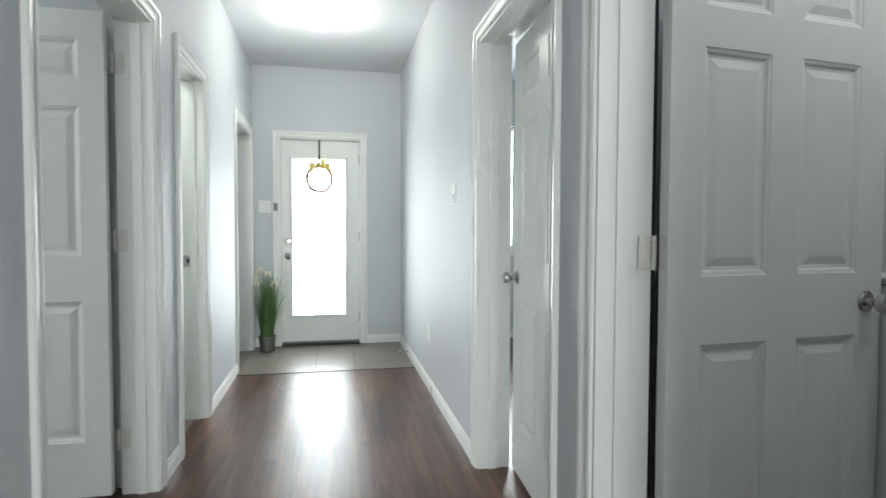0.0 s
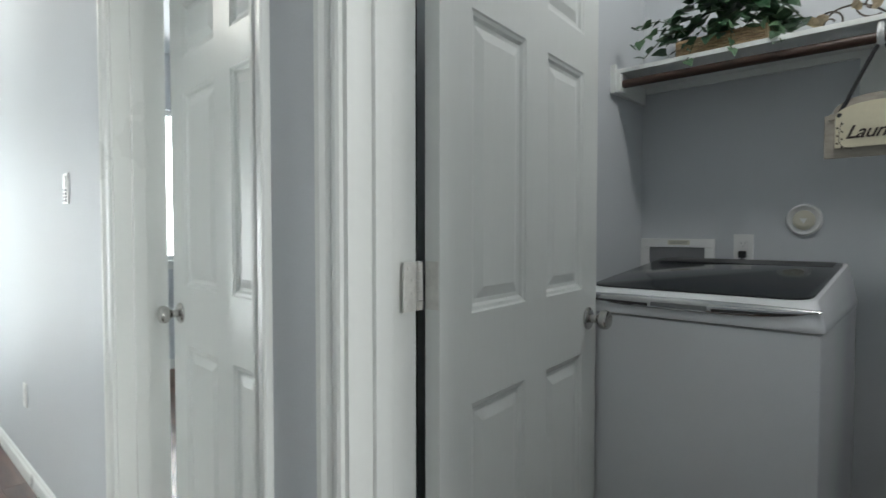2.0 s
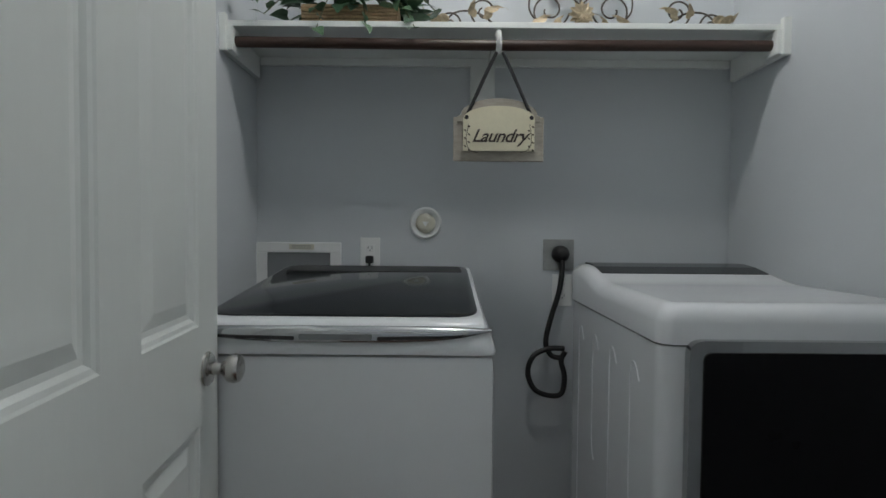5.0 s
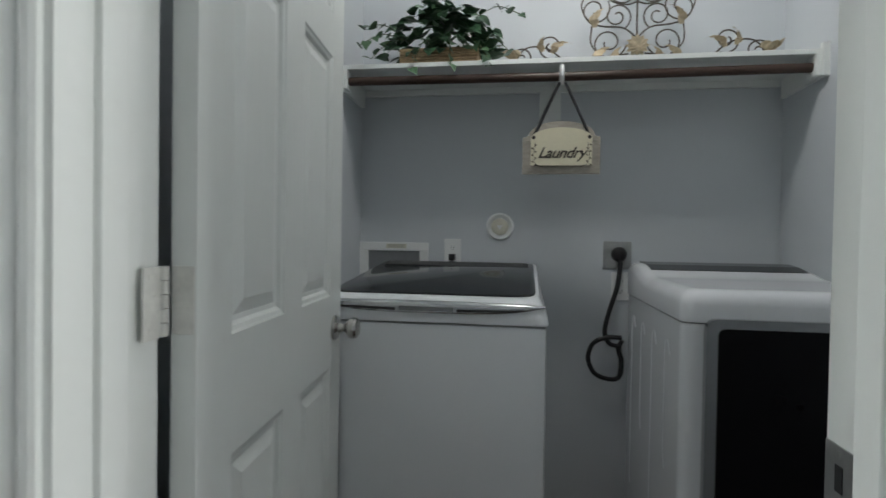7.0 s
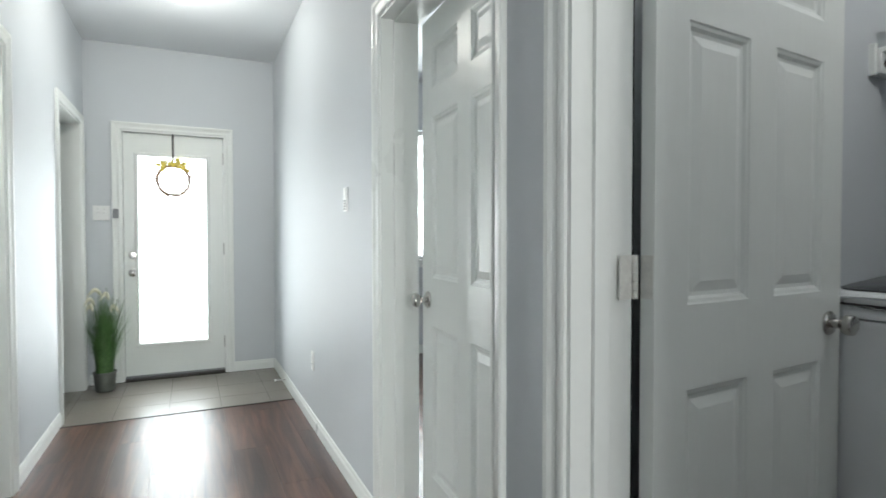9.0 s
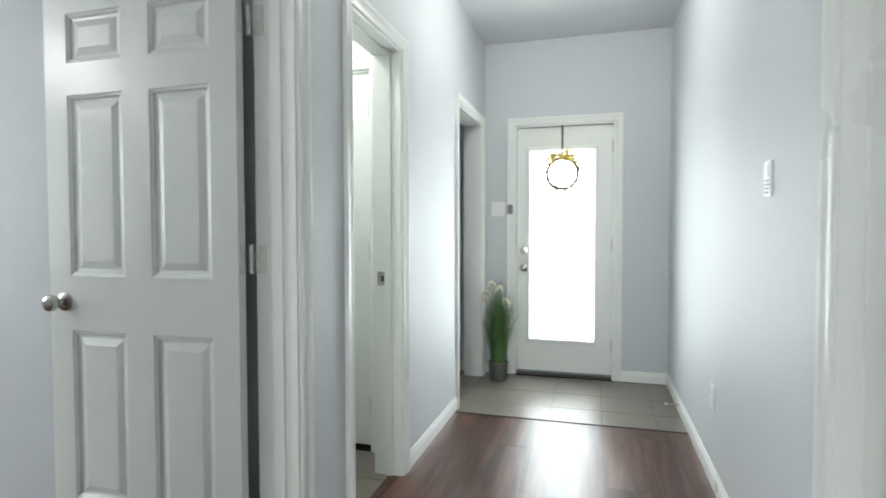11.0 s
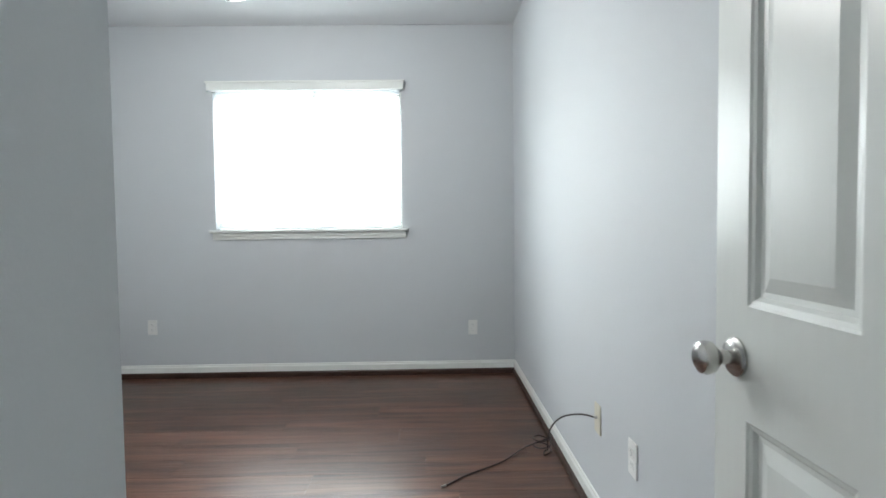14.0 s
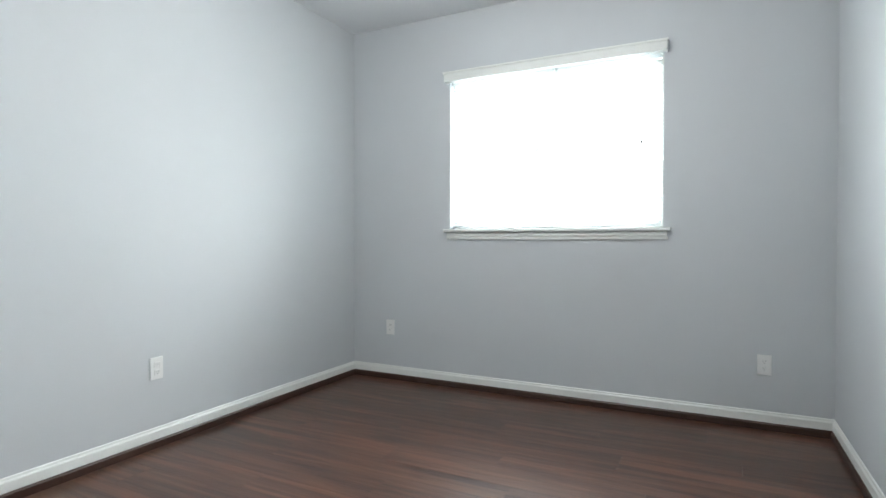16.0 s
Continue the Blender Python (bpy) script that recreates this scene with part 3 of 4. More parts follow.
# blinds in the bedroom window
slat_bm = bmesh.new()
for s in (0, 1):
    rows_ = [[slat_bm.verts.new((x, y, 0.0018 * (1 - (x / 0.0125) ** 2) - s * 0.0007)) for x in (-0.0125, -0.005, 0.005, 0.0125)] for y in (-0.5, 0.5)]
    for i in range(3):
        slat_bm.faces.new((rows_[0][i], rows_[0][i + 1], rows_[1][i + 1], rows_[1][i]) if s == 0 else (rows_[1][i], rows_[1][i + 1], rows_[0][i + 1], rows_[0][i]))
SLAT = mesh_of("slat", slat_bm, BLIND)
for y0, y1 in ((2.185, 2.938), (2.962, 3.615)):
    bl = holder("window_blind", "white lowered horizontal mini blind with open slats", "blind", group="bedroom window blinds")
    part("head_rail", boxes((-2.945, -2.915, y0, y1, 2.215, 2.245), bevel=0.002), BLIND, bl)
    part("bottom_rail", boxes((-2.940, -2.918, y0, y1, 1.172, 1.184), bevel=0.002), BLIND, bl)
    for k in range(44):
        s = new("slat", SLAT)
        s.parent = bl
        s.matrix_basis = Matrix.LocRotScale((-2.929, (y0 + y1) / 2, 1.198 + k * 0.0232), Euler((0, radians(42), 0)), (1, y1 - y0, 1))
    for y in (y0 + 0.09, y1 - 0.09):
        part("ladder_cord", tube([(-2.915, y, 1.18), (-2.915, y, 2.22)], 0.0009, 5), BLIND, bl)
    part("tassel", lathe([(0.002, 0), (0.007, 0.004), (0.005, 0.03), (0.002, 0.034)], 12, Matrix.Translation((-2.908, y1 - 0.115, 1.69))), GREYPL, bl, "", True)
    part("pull_cord", tube([(-2.908, y1 - 0.115, 1.72), (-2.912, y1 - 0.115, 2.22)], 0.0009, 5), BLIND, bl)
va = solid("window_valance", boxes((-2.893, -2.84, 2.142, 3.652, 2.236, 2.298), (-2.893, -2.832, 2.135, 3.659, 2.290, 2.306), bevel=0.004), TRIM, "white wooden blind valance above bedroom window", "valance")


# ---- wall plates ----
def plate(name, label, category, face, axis, sign, s, z, kind="outlet", material=PLASTIC, w=0.072, h=0.116):
    """A cover plate on a wall face: built looking along -y, then turned."""
    p = holder(name, label, category)
    part("cover", boxes((-w / 2, w / 2, -0.006, 0, -h / 2, h / 2), bevel=0.0025), material, p)
    if kind == "outlet":
        for dz in (-0.02, 0.02):
            r = part("receptacle", boxes((-0.016, 0.016, -0.0085, -0.005, dz - 0.014, dz + 0.014), bevel=0.003), material, p)
            part("slots", boxes((-0.0075, -0.0055, -0.0092, -0.0085, dz - 0.002, dz + 0.008), (0.0055, 0.0075, -0.0092, -0.0085, dz - 0.002, dz + 0.007), (-0.002, 0.002, -0.0092, -0.0085, dz - 0.010, dz - 0.006)), GREYPL, r)
    elif kind == "switch":
        for k in range(round(w / 0.046) - 1 or 1):
            n = round(w / 0.046) - 1 or 1
            x = (k - (n - 1) / 2) * 0.046
            part("slot", boxes((x - 0.006, x + 0.006, -0.0072, -0.0055, -0.0125, 0.0125)), PLASTIC, p)
            t = part("toggle", boxes((-0.004, 0.004, -0.016, 0, -0.005, 0.006), bevel=0.0015), PLASTIC, p)
            t.matrix_basis = pose(x, -0.006, 0.002, -28, 0, 0)
            for dz in (-0.03, 0.03):
                part("screw", lathe([(0.003, 0), (0.003, 0.0008), (0.001, 0.0012)], 8, Matrix.Translation((x, -0.006, dz)) @ Matrix.Rotation(radians(90), 4, "X")), STEEL, p)
    elif kind == "coax":
        part("socket", lathe([(0.006, 0), (0.006, 0.008), (0.004, 0.012)], 10, Matrix.Translation((0, -0.006, 0.005)) @ Matrix.Rotation(radians(90), 4, "X")), STEEL, p)
    elif kind == "rocker":
        part("rocker", boxes((-0.017, 0.017, -0.0105, -0.005, 0.004, 0.050), bevel=0.002), PLASTIC, p)
        part("keypad", boxes(*[(-0.017, 0.017, -0.009, -0.005, -0.05 + i * 0.013, -0.041 + i * 0.013) for i in range(4)], bevel=0.001), GREYPL, p)
    turn = {("y", -1): 0, ("y", 1): 180, ("x", -1): -90, ("x", 1): 90}[axis, sign]
    p.matrix_world = pose(face if axis == "x" else s, s if axis == "x" else face, z, 0, 0, turn)
    return p


OUT = "white duplex outlet plate low on grey wall"
plate("outlet", OUT, "outlet", -2.893, "x", 1, 1.65, 0.405)
plate("outlet", OUT, "outlet", -2.893, "x", 1, 4.175, 0.37)
plate("outlet", OUT, "outlet", 1.305, "y", 1, -1.147, 0.415)
plate("outlet", OUT, "outlet", HE, "x", -1, 5.73, 0.41)
plate("cable_outlet", "almond cable plate with dark coaxial lead", "outlet", 4.51, "y", -1, -0.70, 0.415, "coax", BEIGE)
plate("outlet", OUT, "outlet", 4.51, "y", -1, -0.325, 0.418)
plate("light_switch", "white double toggle switch plate beside front door", "light switch", 7.42, "y", -1, 1.480, 1.376, "switch", w=0.118, h=0.118)
plate("light_switch", "white toggle switch plate inside bedroom entry", "light switch", 3.39, "y", 1, 0.95, 1.405, "switch")
plate("wall_keypad", "white wall keypad plate on hall wall", "keypad", HE, "x", -1, 4.92, 1.365, "rocker")
plate("outlet", "white duplex outlet plate above washing machine", "outlet", 4.653, "x", -1, 3.047, 1.133)
wp = solid("power_plug", boxes((4.622, 4.643, 3.033, 3.061, 1.098, 1.126), bevel=0.005), BLACK, "black moulded plug in outlet above washing machine", "plug", smooth=True)
part("cord", tube(spline([(4.632, 3.047, 1.099), (4.630, 3.047, 1.06), (4.626, 3.05, 0.98), (4.62, 3.06, 0.80)], 6), 0.004, 8), BLACK, wp, "", True)
plate("outlet", "white duplex outlet plate beside dryer", "outlet", 4.653, "x", -1, 2.345, 1.005)
ds = solid("door_stop", tube([(HE - 0.012, 6.75, 0.05), (HE - 0.085, 6.75, 0.052)], 0.006, 10), STEEL, "grey spring door stop on white baseboard", "door stop", smooth=True)
part("rubber_tip", lathe([(0.009, 0), (0.009, 0.012), (0.006, 0.016)], 12, Matrix.Translation((HE - 0.083, 6.75, 0.052)) @ Matrix.Rotation(radians(-90), 4, "Y")), PLASTIC, ds)

# loose coaxial lead
lead = [(-0.70, 4.497, 0.42), (-0.78, 4.46, 0.405), (-0.92, 4.42, 0.345), (-1.06, 4.40, 0.245), (-1.18, 4.41, 0.13), (-1.28, 4.43, 0.05), (-1.35, 4.43, 0.012)]
for k in range(14):
    a = k * math.tau / 6
    lead.append((-1.37 + 0.06 * math.cos(a), 4.42 + 0.045 * math.sin(a), 0.008 + 0.006 * k))
lead += [(-1.36, 4.33, 0.03), (-1.25, 4.20, 0.006), (-1.12, 4.02, 0.005), (-1.015, 3.913, 0.005)]
cx = solid("coaxial_cable", tube(spline(lead, 6), 0.0038, 7), COAX, "dark coiled coaxial cable lying on laminate floor", "cable", smooth=True)
part("connector", tube([(-1.015, 3.913, 0.006), (-1.002, 3.893, 0.006)], 0.005, 8), STEEL, cx)


# ---- lamps ----
def flush_lamp(name, x, y, label, r=0.16, drop=0.0):
    l = holder(name, label, "ceiling light")
    part("canopy", lathe([(r * 0.82, 2.741), (r * 0.84, 2.73), (r * 0.6, 2.715)], 36, Matrix.Translation((x, y, -drop))) if not drop else lathe([(0.06, 2.741), (0.06, 2.725), (0.02, 2.71), (0.012, 2.70), (0.012, 2.741 - drop)], 24, Matrix.Translation((x, y, 0))), PLASTIC if not drop else NICKEL, l, "", True)
    prof = [(r, 2.722), (r * 1.02, 2.705), (r * 0.93, 2.67), (r * 0.7, 2.64), (r * 0.4, 2.622), (0.01, 2.616)]
    n = 48
    bm = lathe(prof, n, Matrix.Translation((x, y, -drop)))
    for v in bm.verts:
        a = math.atan2(v.co.y - y, v.co.x - x)
        k = 1 + 0.02 * math.cos(16 * a)
        v.co.x, v.co.y = x + (v.co.x - x) * k, y + (v.co.y - y) * k
    s = part("shade", bm, SHADE, l, "glowing fluted glass bowl", True)
    s.visible_shadow = False
    part("finial", lathe([(0.012, 2.616), (0.014, 2.606), (0.004, 2.598)], 14, Matrix.Translation((x, y, -drop))), NICKEL, l, "", True)


flush_lamp("ceiling_light", 2.05, 5.98, "lit frosted glass flush ceiling light in hall")
flush_lamp("ceiling_light", -1.15, 2.95, "lit fluted glass bowl ceiling light in bedroom", 0.15, 0.38)
flush_lamp("ceiling_light", 3.865, 2.58, "lit frosted glass flush ceiling light in laundry", 0.13)
# Invented fixture round the bathroom fill lamp, out of view.
flush_lamp("ceiling_light", 0.7, 5.1, "added unseen flush ceiling light that brightens the bathroom", 0.13)


# ---- laundry ----
def extrude_y(profile, y0, y1, bevel=0.0):
    bm = bmesh.new()
    a, b = [bm.verts.new((x, y0, z)) for x, z in profile], [bm.verts.new((x, y1, z)) for x, z in profile]
    for i in range(len(profile)):
        j = (i + 1) % len(profile)
        bm.faces.new((a[i], a[j], b[j], b[i]))
    caps = [bm.faces.new(list(reversed(a))), bm.faces.new(b)]
    bmesh.ops.recalc_face_normals(bm, faces=bm.faces)
    if bevel:
        bmesh.ops.bevel(bm, geom=[e for f in caps for e in f.edges], offset=bevel, segments=3, affect="EDGES", profile=0.5)
    return bm


wm = holder("washing_machine", "white top-load washer with smoked glass lid and chrome handle", "washing machine")
WY0, WY1 = 2.672, 3.325
part("body", boxes((3.785, 4.535, WY0, WY1, 0.025, 0.956), bevel=0.014), ENAMEL, wm, "", True)
def rounded(points, r, n=5):
    """The outline with its corners rounded."""
    out, k = [], len(points)
    for i, p in enumerate(points):
        p, a, b = Vector(p), Vector(points[i - 1]), Vector(points[(i + 1) % k])
        u, v = (a - p).normalized() * r, (b - p).normalized() * r
        for s in range(n + 1):
            t = s / n
            out.append((1 - t) ** 2 * (p + u) + 2 * t * (1 - t) * p + t * t * (p + v))
    return out


def slab(outline, place, thick):
    """A flat piece: a 2D outline laid out by place(u, v, w), w from 0 to thick."""
    bm = bmesh.new()
    a, b = [bm.verts.new(place(p[0], p[1], 0)) for p in outline], [bm.verts.new(place(p[0], p[1], thick)) for p in outline]
    for i in range(len(outline)):
        j = (i + 1) % len(outline)
        bm.faces.new((a[i], a[j], b[j], b[i]))
    bm.faces.new(list(reversed(a))), bm.faces.new(b)
    bmesh.ops.recalc_face_normals(bm, faces=bm.faces)
    return bm


def loft(rings, cap=True):
    """A skin over rings of equal count, closed at both ends."""
    bm = bmesh.new()
    vs = [[bm.verts.new(p) for p in r] for r in rings]
    n = len(vs[0])
    for a, b in zip(vs, vs[1:]):
        for i in range(n):
            bm.faces.new((a[i], a[(i + 1) % n], b[(i + 1) % n], b[i]))
    if cap:
        bm.faces.new(list(reversed(vs[0]))), bm.faces.new(vs[-1])
    bmesh.ops.recalc_face_normals(bm, faces=bm.faces)
    return bm


def lid_z(x):
    return 1.028 + (x - 3.815) * 0.098


def washer_ring(x0, x1, inset, r, z):
    """A rounded outline round the washer's top, z a height or a slope."""
    q = rounded([(x0, WY0 + inset), (x1, WY0 + inset), (x1, WY1 - inset), (x0, WY1 - inset)], r, 6)
    return [Vector((p.x, p.y, z(p.x) if callable(z) else z)) for p in q]


part("top_frame", loft([washer_ring(3.782, 4.539, -0.004, 0.03, 0.9595), washer_ring(3.781, 4.539, -0.005, 0.03, 0.965), washer_ring(3.785, 4.537, -0.002, 0.035, 0.980),
                        washer_ring(3.793, 4.535, 0.006, 0.045, lambda x: 0.999 + (x - 3.785) * 0.04), washer_ring(3.803, 4.53, 0.014, 0.05, lambda x: 1.014 + (x - 3.795) * 0.075),
                        washer_ring(3.815, 4.525, 0.020, 0.055, lambda x: lid_z(x) - 0.002), washer_ring(3.827, 4.515, 0.026, 0.055, lid_z)]), ENAMEL, wm, "", True)
part("lid", loft([washer_ring(3.835, 4.495, 0.030, 0.065, lambda x: lid_z(x) - 0.001), washer_ring(3.835, 4.495, 0.030, 0.065, lambda x: lid_z(x) + 0.003), washer_ring(3.84, 4.49, 0.034, 0.063, lambda x: lid_z(x) + 0.005)]), LIDGLASS, wm, "smoked dark glass lid", True)
part("control_strip", slab([(4.375, WY0 + 0.05), (4.475, WY0 + 0.055), (4.475, WY1 - 0.055), (4.375, WY1 - 0.05)], lambda u, v, w: Vector((u, v, lid_z(u) + 0.0052 + w)), 0.0008), DOORGLASS, wm, "dark control strip")
mid = (WY0 + WY1) / 2


def band(span, high, proud, z0, n=36):
    """A bowed bar across the washer's front, tapering to its ends."""
    rings = []
    for i in range(n + 1):
        u = -1 + 2 * i / n
        k = max(0.12, (1 - abs(u) ** 3.5)) ** 0.7
        c = Vector((3.793 - 0.010 * (1 - u * u) + 0.014 * u ** 6, mid + u * span, z0 + 0.007 * u ** 4))
        rings.append([c + Vector((-proud * math.cos(a) - 0.35 * high * k * -math.sin(a), 0, high * k * math.sin(a))) for a in [j * math.tau / 12 for j in range(12)]])
    return loft(rings)


hd = part("handle_band", band(0.322, 0.0165, 0.009, 1.002), CHROME, wm, "chrome lid handle band", True)
# Black slivers paint the dark streaks of the chrome's reflection.
for s in (-1, 1):
    part("dark_reflection", slab(rounded([(mid + s * 0.085, 0.991), (mid + s * 0.24, 0.995), (mid + s * 0.275, 1.001), (mid + s * 0.085, 0.999)], 0.003, 3), lambda u, v, w: Vector((3.7730 + 0.010 * ((u - mid) / 0.32) ** 2 - w, u, v)), 0.002), BLACK, hd)
part("handle_recess", slab(rounded([(mid - 0.075, 0.992), (mid + 0.075, 0.992), (mid + 0.075, 1.004), (mid - 0.075, 1.004)], 0.004, 3), lambda u, v, w: Vector((3.7735 - w, u, v)), 0.0025), GREYPL, hd)
for x in (3.835, 4.485):
    for y in (WY0 + 0.06, WY1 - 0.06):
        part("foot", lathe([(0.022, 0), (0.022, 0.012), (0.01, 0.026)], 12, Matrix.Translation((x, y, 0))), BLACK, wm)

dr = holder("dryer", "white front-load dryer with black glass door", "dryer")
DY0, DY1 = 1.746, 2.335
part("body", loft([[Vector((p.x, p.y, z)) for p in rounded([(3.773, DY0), (4.535, DY0), (4.535, DY1), (3.773, DY1)], 0.032, 6)] for z in (0.025, 0.984)]), ENAMEL, dr, "", True)


def dryer_z(x):
    """The dryer's top: a flat deck rising to the console at the back."""
    t = max(0.0, min(1.0, (x - 4.195) / 0.26))
    return 1.072 + 0.004 * (x - 3.775) + 0.036 * t * t * (3 - 2 * t)


def dryer_ring(inset, drop):
    """An outline round the top panel, set in and lowered; its sides are cut fine enough to follow the rise."""
    x0, x1, y0, y1 = 3.769 + inset, 4.537 - inset * 0.3, DY0 + inset - 0.002, DY1 - inset + 0.002
    xs = [x0 + 0.034 + (x1 - x0 - 0.040) * i / 16 for i in range(17)]
    q = [(x0 + 0.034 - 0.034 * math.sin(a), y0 + 0.034 - 0.034 * math.cos(a)) for a in [math.pi / 2 * (1 - i / 6) for i in range(7)]]
    q += [(x, y0) for x in xs[1:]] + [(x1, y0 + 0.006), (x1, y1 - 0.006)] + [(x, y1) for x in reversed(xs[1:])]
    q += [(x0 + 0.034 - 0.034 * math.sin(a), y1 - 0.034 + 0.034 * math.cos(a)) for a in [math.pi / 2 * i / 6 for i in range(7)]]
    return [Vector((x, y, drop if drop > 0.5 else dryer_z(x) - drop)) for x, y in q]


def grid_deck(y0, y1, lift):
    """The deck between the rounded shoulders, following the rise."""
    xs = [3.809 + (4.525 - 3.809) * i / 24 for i in range(25)]
    bm = bmesh.new()
    a, b = [bm.verts.new((x, y0, dryer_z(x) + lift)) for x in xs], [bm.verts.new((x, y1, dryer_z(x) + lift)) for x in xs]
    for i in range(24):
        bm.faces.new((a[i], b[i], b[i + 1], a[i + 1]))
    return bm


part("top_panel", loft([dryer_ring(0, 0.988), dryer_ring(0, 0.040), dryer_ring(0.003, 0.028), dryer_ring(0.009, 0.016), dryer_ring(0.019, 0.007), dryer_ring(0.032, 0.002), dryer_ring(0.042, 0.0015)], False), ENAMEL, dr, "", True)
part("deck", grid_deck(DY0 + 0.036, DY1 - 0.036, -0.001), ENAMEL, dr, "", True)
part("control_panel", extrude_y([(4.325, dryer_z(4.325) + 0.001), (4.395, dryer_z(4.395) + 0.003), (4.465, 1.1155), (4.52, 1.115), (4.525, 1.07), (4.335, 1.066)], DY0 + 0.040, DY1 - 0.040), LIDGLASS, dr, "dark glass control panel")
dd = part("door", slab(rounded([(DY0 + 0.05, 0.36), (DY1 - 0.05, 0.36), (DY1 - 0.05, 1.0), (DY0 + 0.05, 1.0)], 0.03), lambda u, v, w: Vector((3.771 - w, u, v)), 0.022), CHROME, dr, "grey metallic door rim")
part("door_glass", slab(rounded([(DY0 + 0.075, 0.39), (DY1 - 0.078, 0.39), (DY1 - 0.078, 0.977), (DY0 + 0.075, 0.977)], 0.02), lambda u, v, w: Vector((3.75 - w, u, v)), 0.004), DOORGLASS, dd, "black door glass")
for x, z0 in ((3.915, 0.55), (4.075, 0.30), (4.235, 0.55), (4.395, 0.30)):
    part("side_rib", tube(spline([(x - 0.028, DY1, 0.90 - 0.02), (x, DY1, 0.915), (x + 0.028, DY1, 0.895), (x + 0.03, DY1, 0.75), (x + 0.03, DY1, z0 + 0.05), (x + 0.01, DY1, z0)], 8), 0.0022, 6), ENAMEL, dr, "", True)
for x in (3.835, 4.485):
    for y in (DY0 + 0.06, DY1 - 0.06):
        part("foot", lathe([(0.022, 0), (0.022, 0.012), (0.01, 0.026)], 12, Matrix.Translation((x, y, 0))), BLACK, dr)

ob_ = holder("washer_outlet_box", "white recessed washer water outlet box", "outlet box")
part("frame", boxes((4.643, 4.653, 3.152, 3.462, 1.135, 1.172), (4.643, 4.653, 3.152, 3.192, 1.0, 1.135), (4.643, 4.653, 3.422, 3.462, 1.0, 1.135), (4.643, 4.653, 3.152, 3.462, 0.965, 1.0), bevel=0.003), PLASTIC, ob_)
part("recess", boxes((4.649, 4.6525, 3.192, 3.422, 1.0, 1.135)), GREYPL, ob_, "grey recessed back")
part("label", boxes((4.6415, 4.643, 3.25, 3.34, 1.146, 1.165)), BEIGE, ob_, "small printed label")
part("label_print", boxes(*[(4.6408, 4.6415, 3.26, 3.33, 1.150 + i * 0.005, 1.1515 + i * 0.005) for i in range(3)]), GREYPL, ob_)

m_back = Matrix.Translation((4.653, 2.845, 1.245)) @ Matrix.Rotation(radians(-90), 4, "Y")
rp = holder("round_wall_plate", "round white pipe escutcheon with ivory centre", "wall plate")
part("flange", lathe([(0.059, 0), (0.059, 0.006), (0.052, 0.012), (0.044, 0.009), (0.040, 0.006)], 36, m_back), PLASTIC, rp, "", True)
part("cap", lathe([(0.036, 0.006), (0.036, 0.014), (0.03, 0.018), (0.02, 0.019)], 28, m_back), BEIGE, rp, "ivory round cap", True)
part("marker", slab([(-0.012, 0.006), (0.012, 0.006), (0, -0.014)], lambda u, v, w: Vector((4.634 - w, 2.845 + u, 1.245 + v)), 0.001), PLASTIC, rp)

do = holder("dryer_outlet", "grey steel dryer outlet with black plug", "outlet")
part("cover", boxes((4.646, 4.653, 2.304, 2.416, 1.077, 1.190), bevel=0.002), STEEL, do, "brushed steel cover plate")
mp_ = Matrix.Translation((4.646, 2.355, 1.137)) @ Matrix.Rotation(radians(-90), 4, "Y")
part("power_cord", merge(lathe([(0.031, 0), (0.031, 0.02), (0.024, 0.034), (0.012, 0.042)], 20, mp_),
                               tube(spline([(4.62, 2.355, 1.13), (4.615, 2.353, 1.08), (4.61, 2.365, 1.0), (4.607, 2.395, 0.90), (4.605, 2.41, 0.82), (4.603, 2.39, 0.775), (4.6, 2.35, 0.765)], 8), 0.0095, 10),
                               tube(spline([(4.603, 2.345, 0.80), (4.597, 2.40, 0.800), (4.593, 2.455, 0.775), (4.591, 2.475, 0.715), (4.591, 2.45, 0.655), (4.595, 2.395, 0.632), (4.6, 2.352, 0.64), (4.603, 2.342, 0.70), (4.601, 2.355, 0.755), (4.599, 2.342, 0.79)], 8), 0.0095, 10)), BLACK, dr, "thick looped black power cord", True)

# shelf and rod
sh = holder("wall_shelf", "white laundry shelf on brackets with brown hanging rod", "shelf")
part("board", boxes((4.34, 4.652, 1.741, 3.459, 1.835, 1.853), bevel=0.002), TRIM, sh)
part("back_cleat", boxes((4.634, 4.652, 1.76, 3.44, 1.808, 1.834)), TRIM, sh)
for y0, y1 in ((3.441, 3.459), (1.741, 1.759)):
    part("end_cleat", boxes((4.327, 4.633, y0, y1, 1.758, 1.834), bevel=0.002), TRIM, sh)
    part("end_plate", boxes((4.319, 4.339, y0 - 0.002, y1 + (0.0005 if y0 > 3 else 0.004), 1.756, 1.868), bevel=0.002), TRIM, sh)
    part("rod_socket", boxes((4.33, 4.395, *((y0 - 0.018, y0) if y0 > 3 else (y1, y1 + 0.018)), 1.76, 1.834), bevel=0.004), TRIM, sh)
part("rod", tube([(4.363, 1.76, 1.795), (4.363, 2.58, 1.790), (4.363, 3.44, 1.795)], 0.0165, 16), WOODROD, sh, "dark brown wooden hanging rod", True)
part("center_bracket", boxes((4.635, 4.652, 2.60, 2.688, 1.56, 1.834), (4.355, 4.635, 2.605, 2.625, 1.815, 1.834), bevel=0.002), TRIM, sh)
part("rod_hook", tube(spline([(4.363, 2.615, 1.834), (4.34, 2.615, 1.81), (4.34, 2.615, 1.785), (4.363, 2.615, 1.768), (4.385, 2.615, 1.785)], 6), 0.009, 8), PLASTIC, sh, "", True)

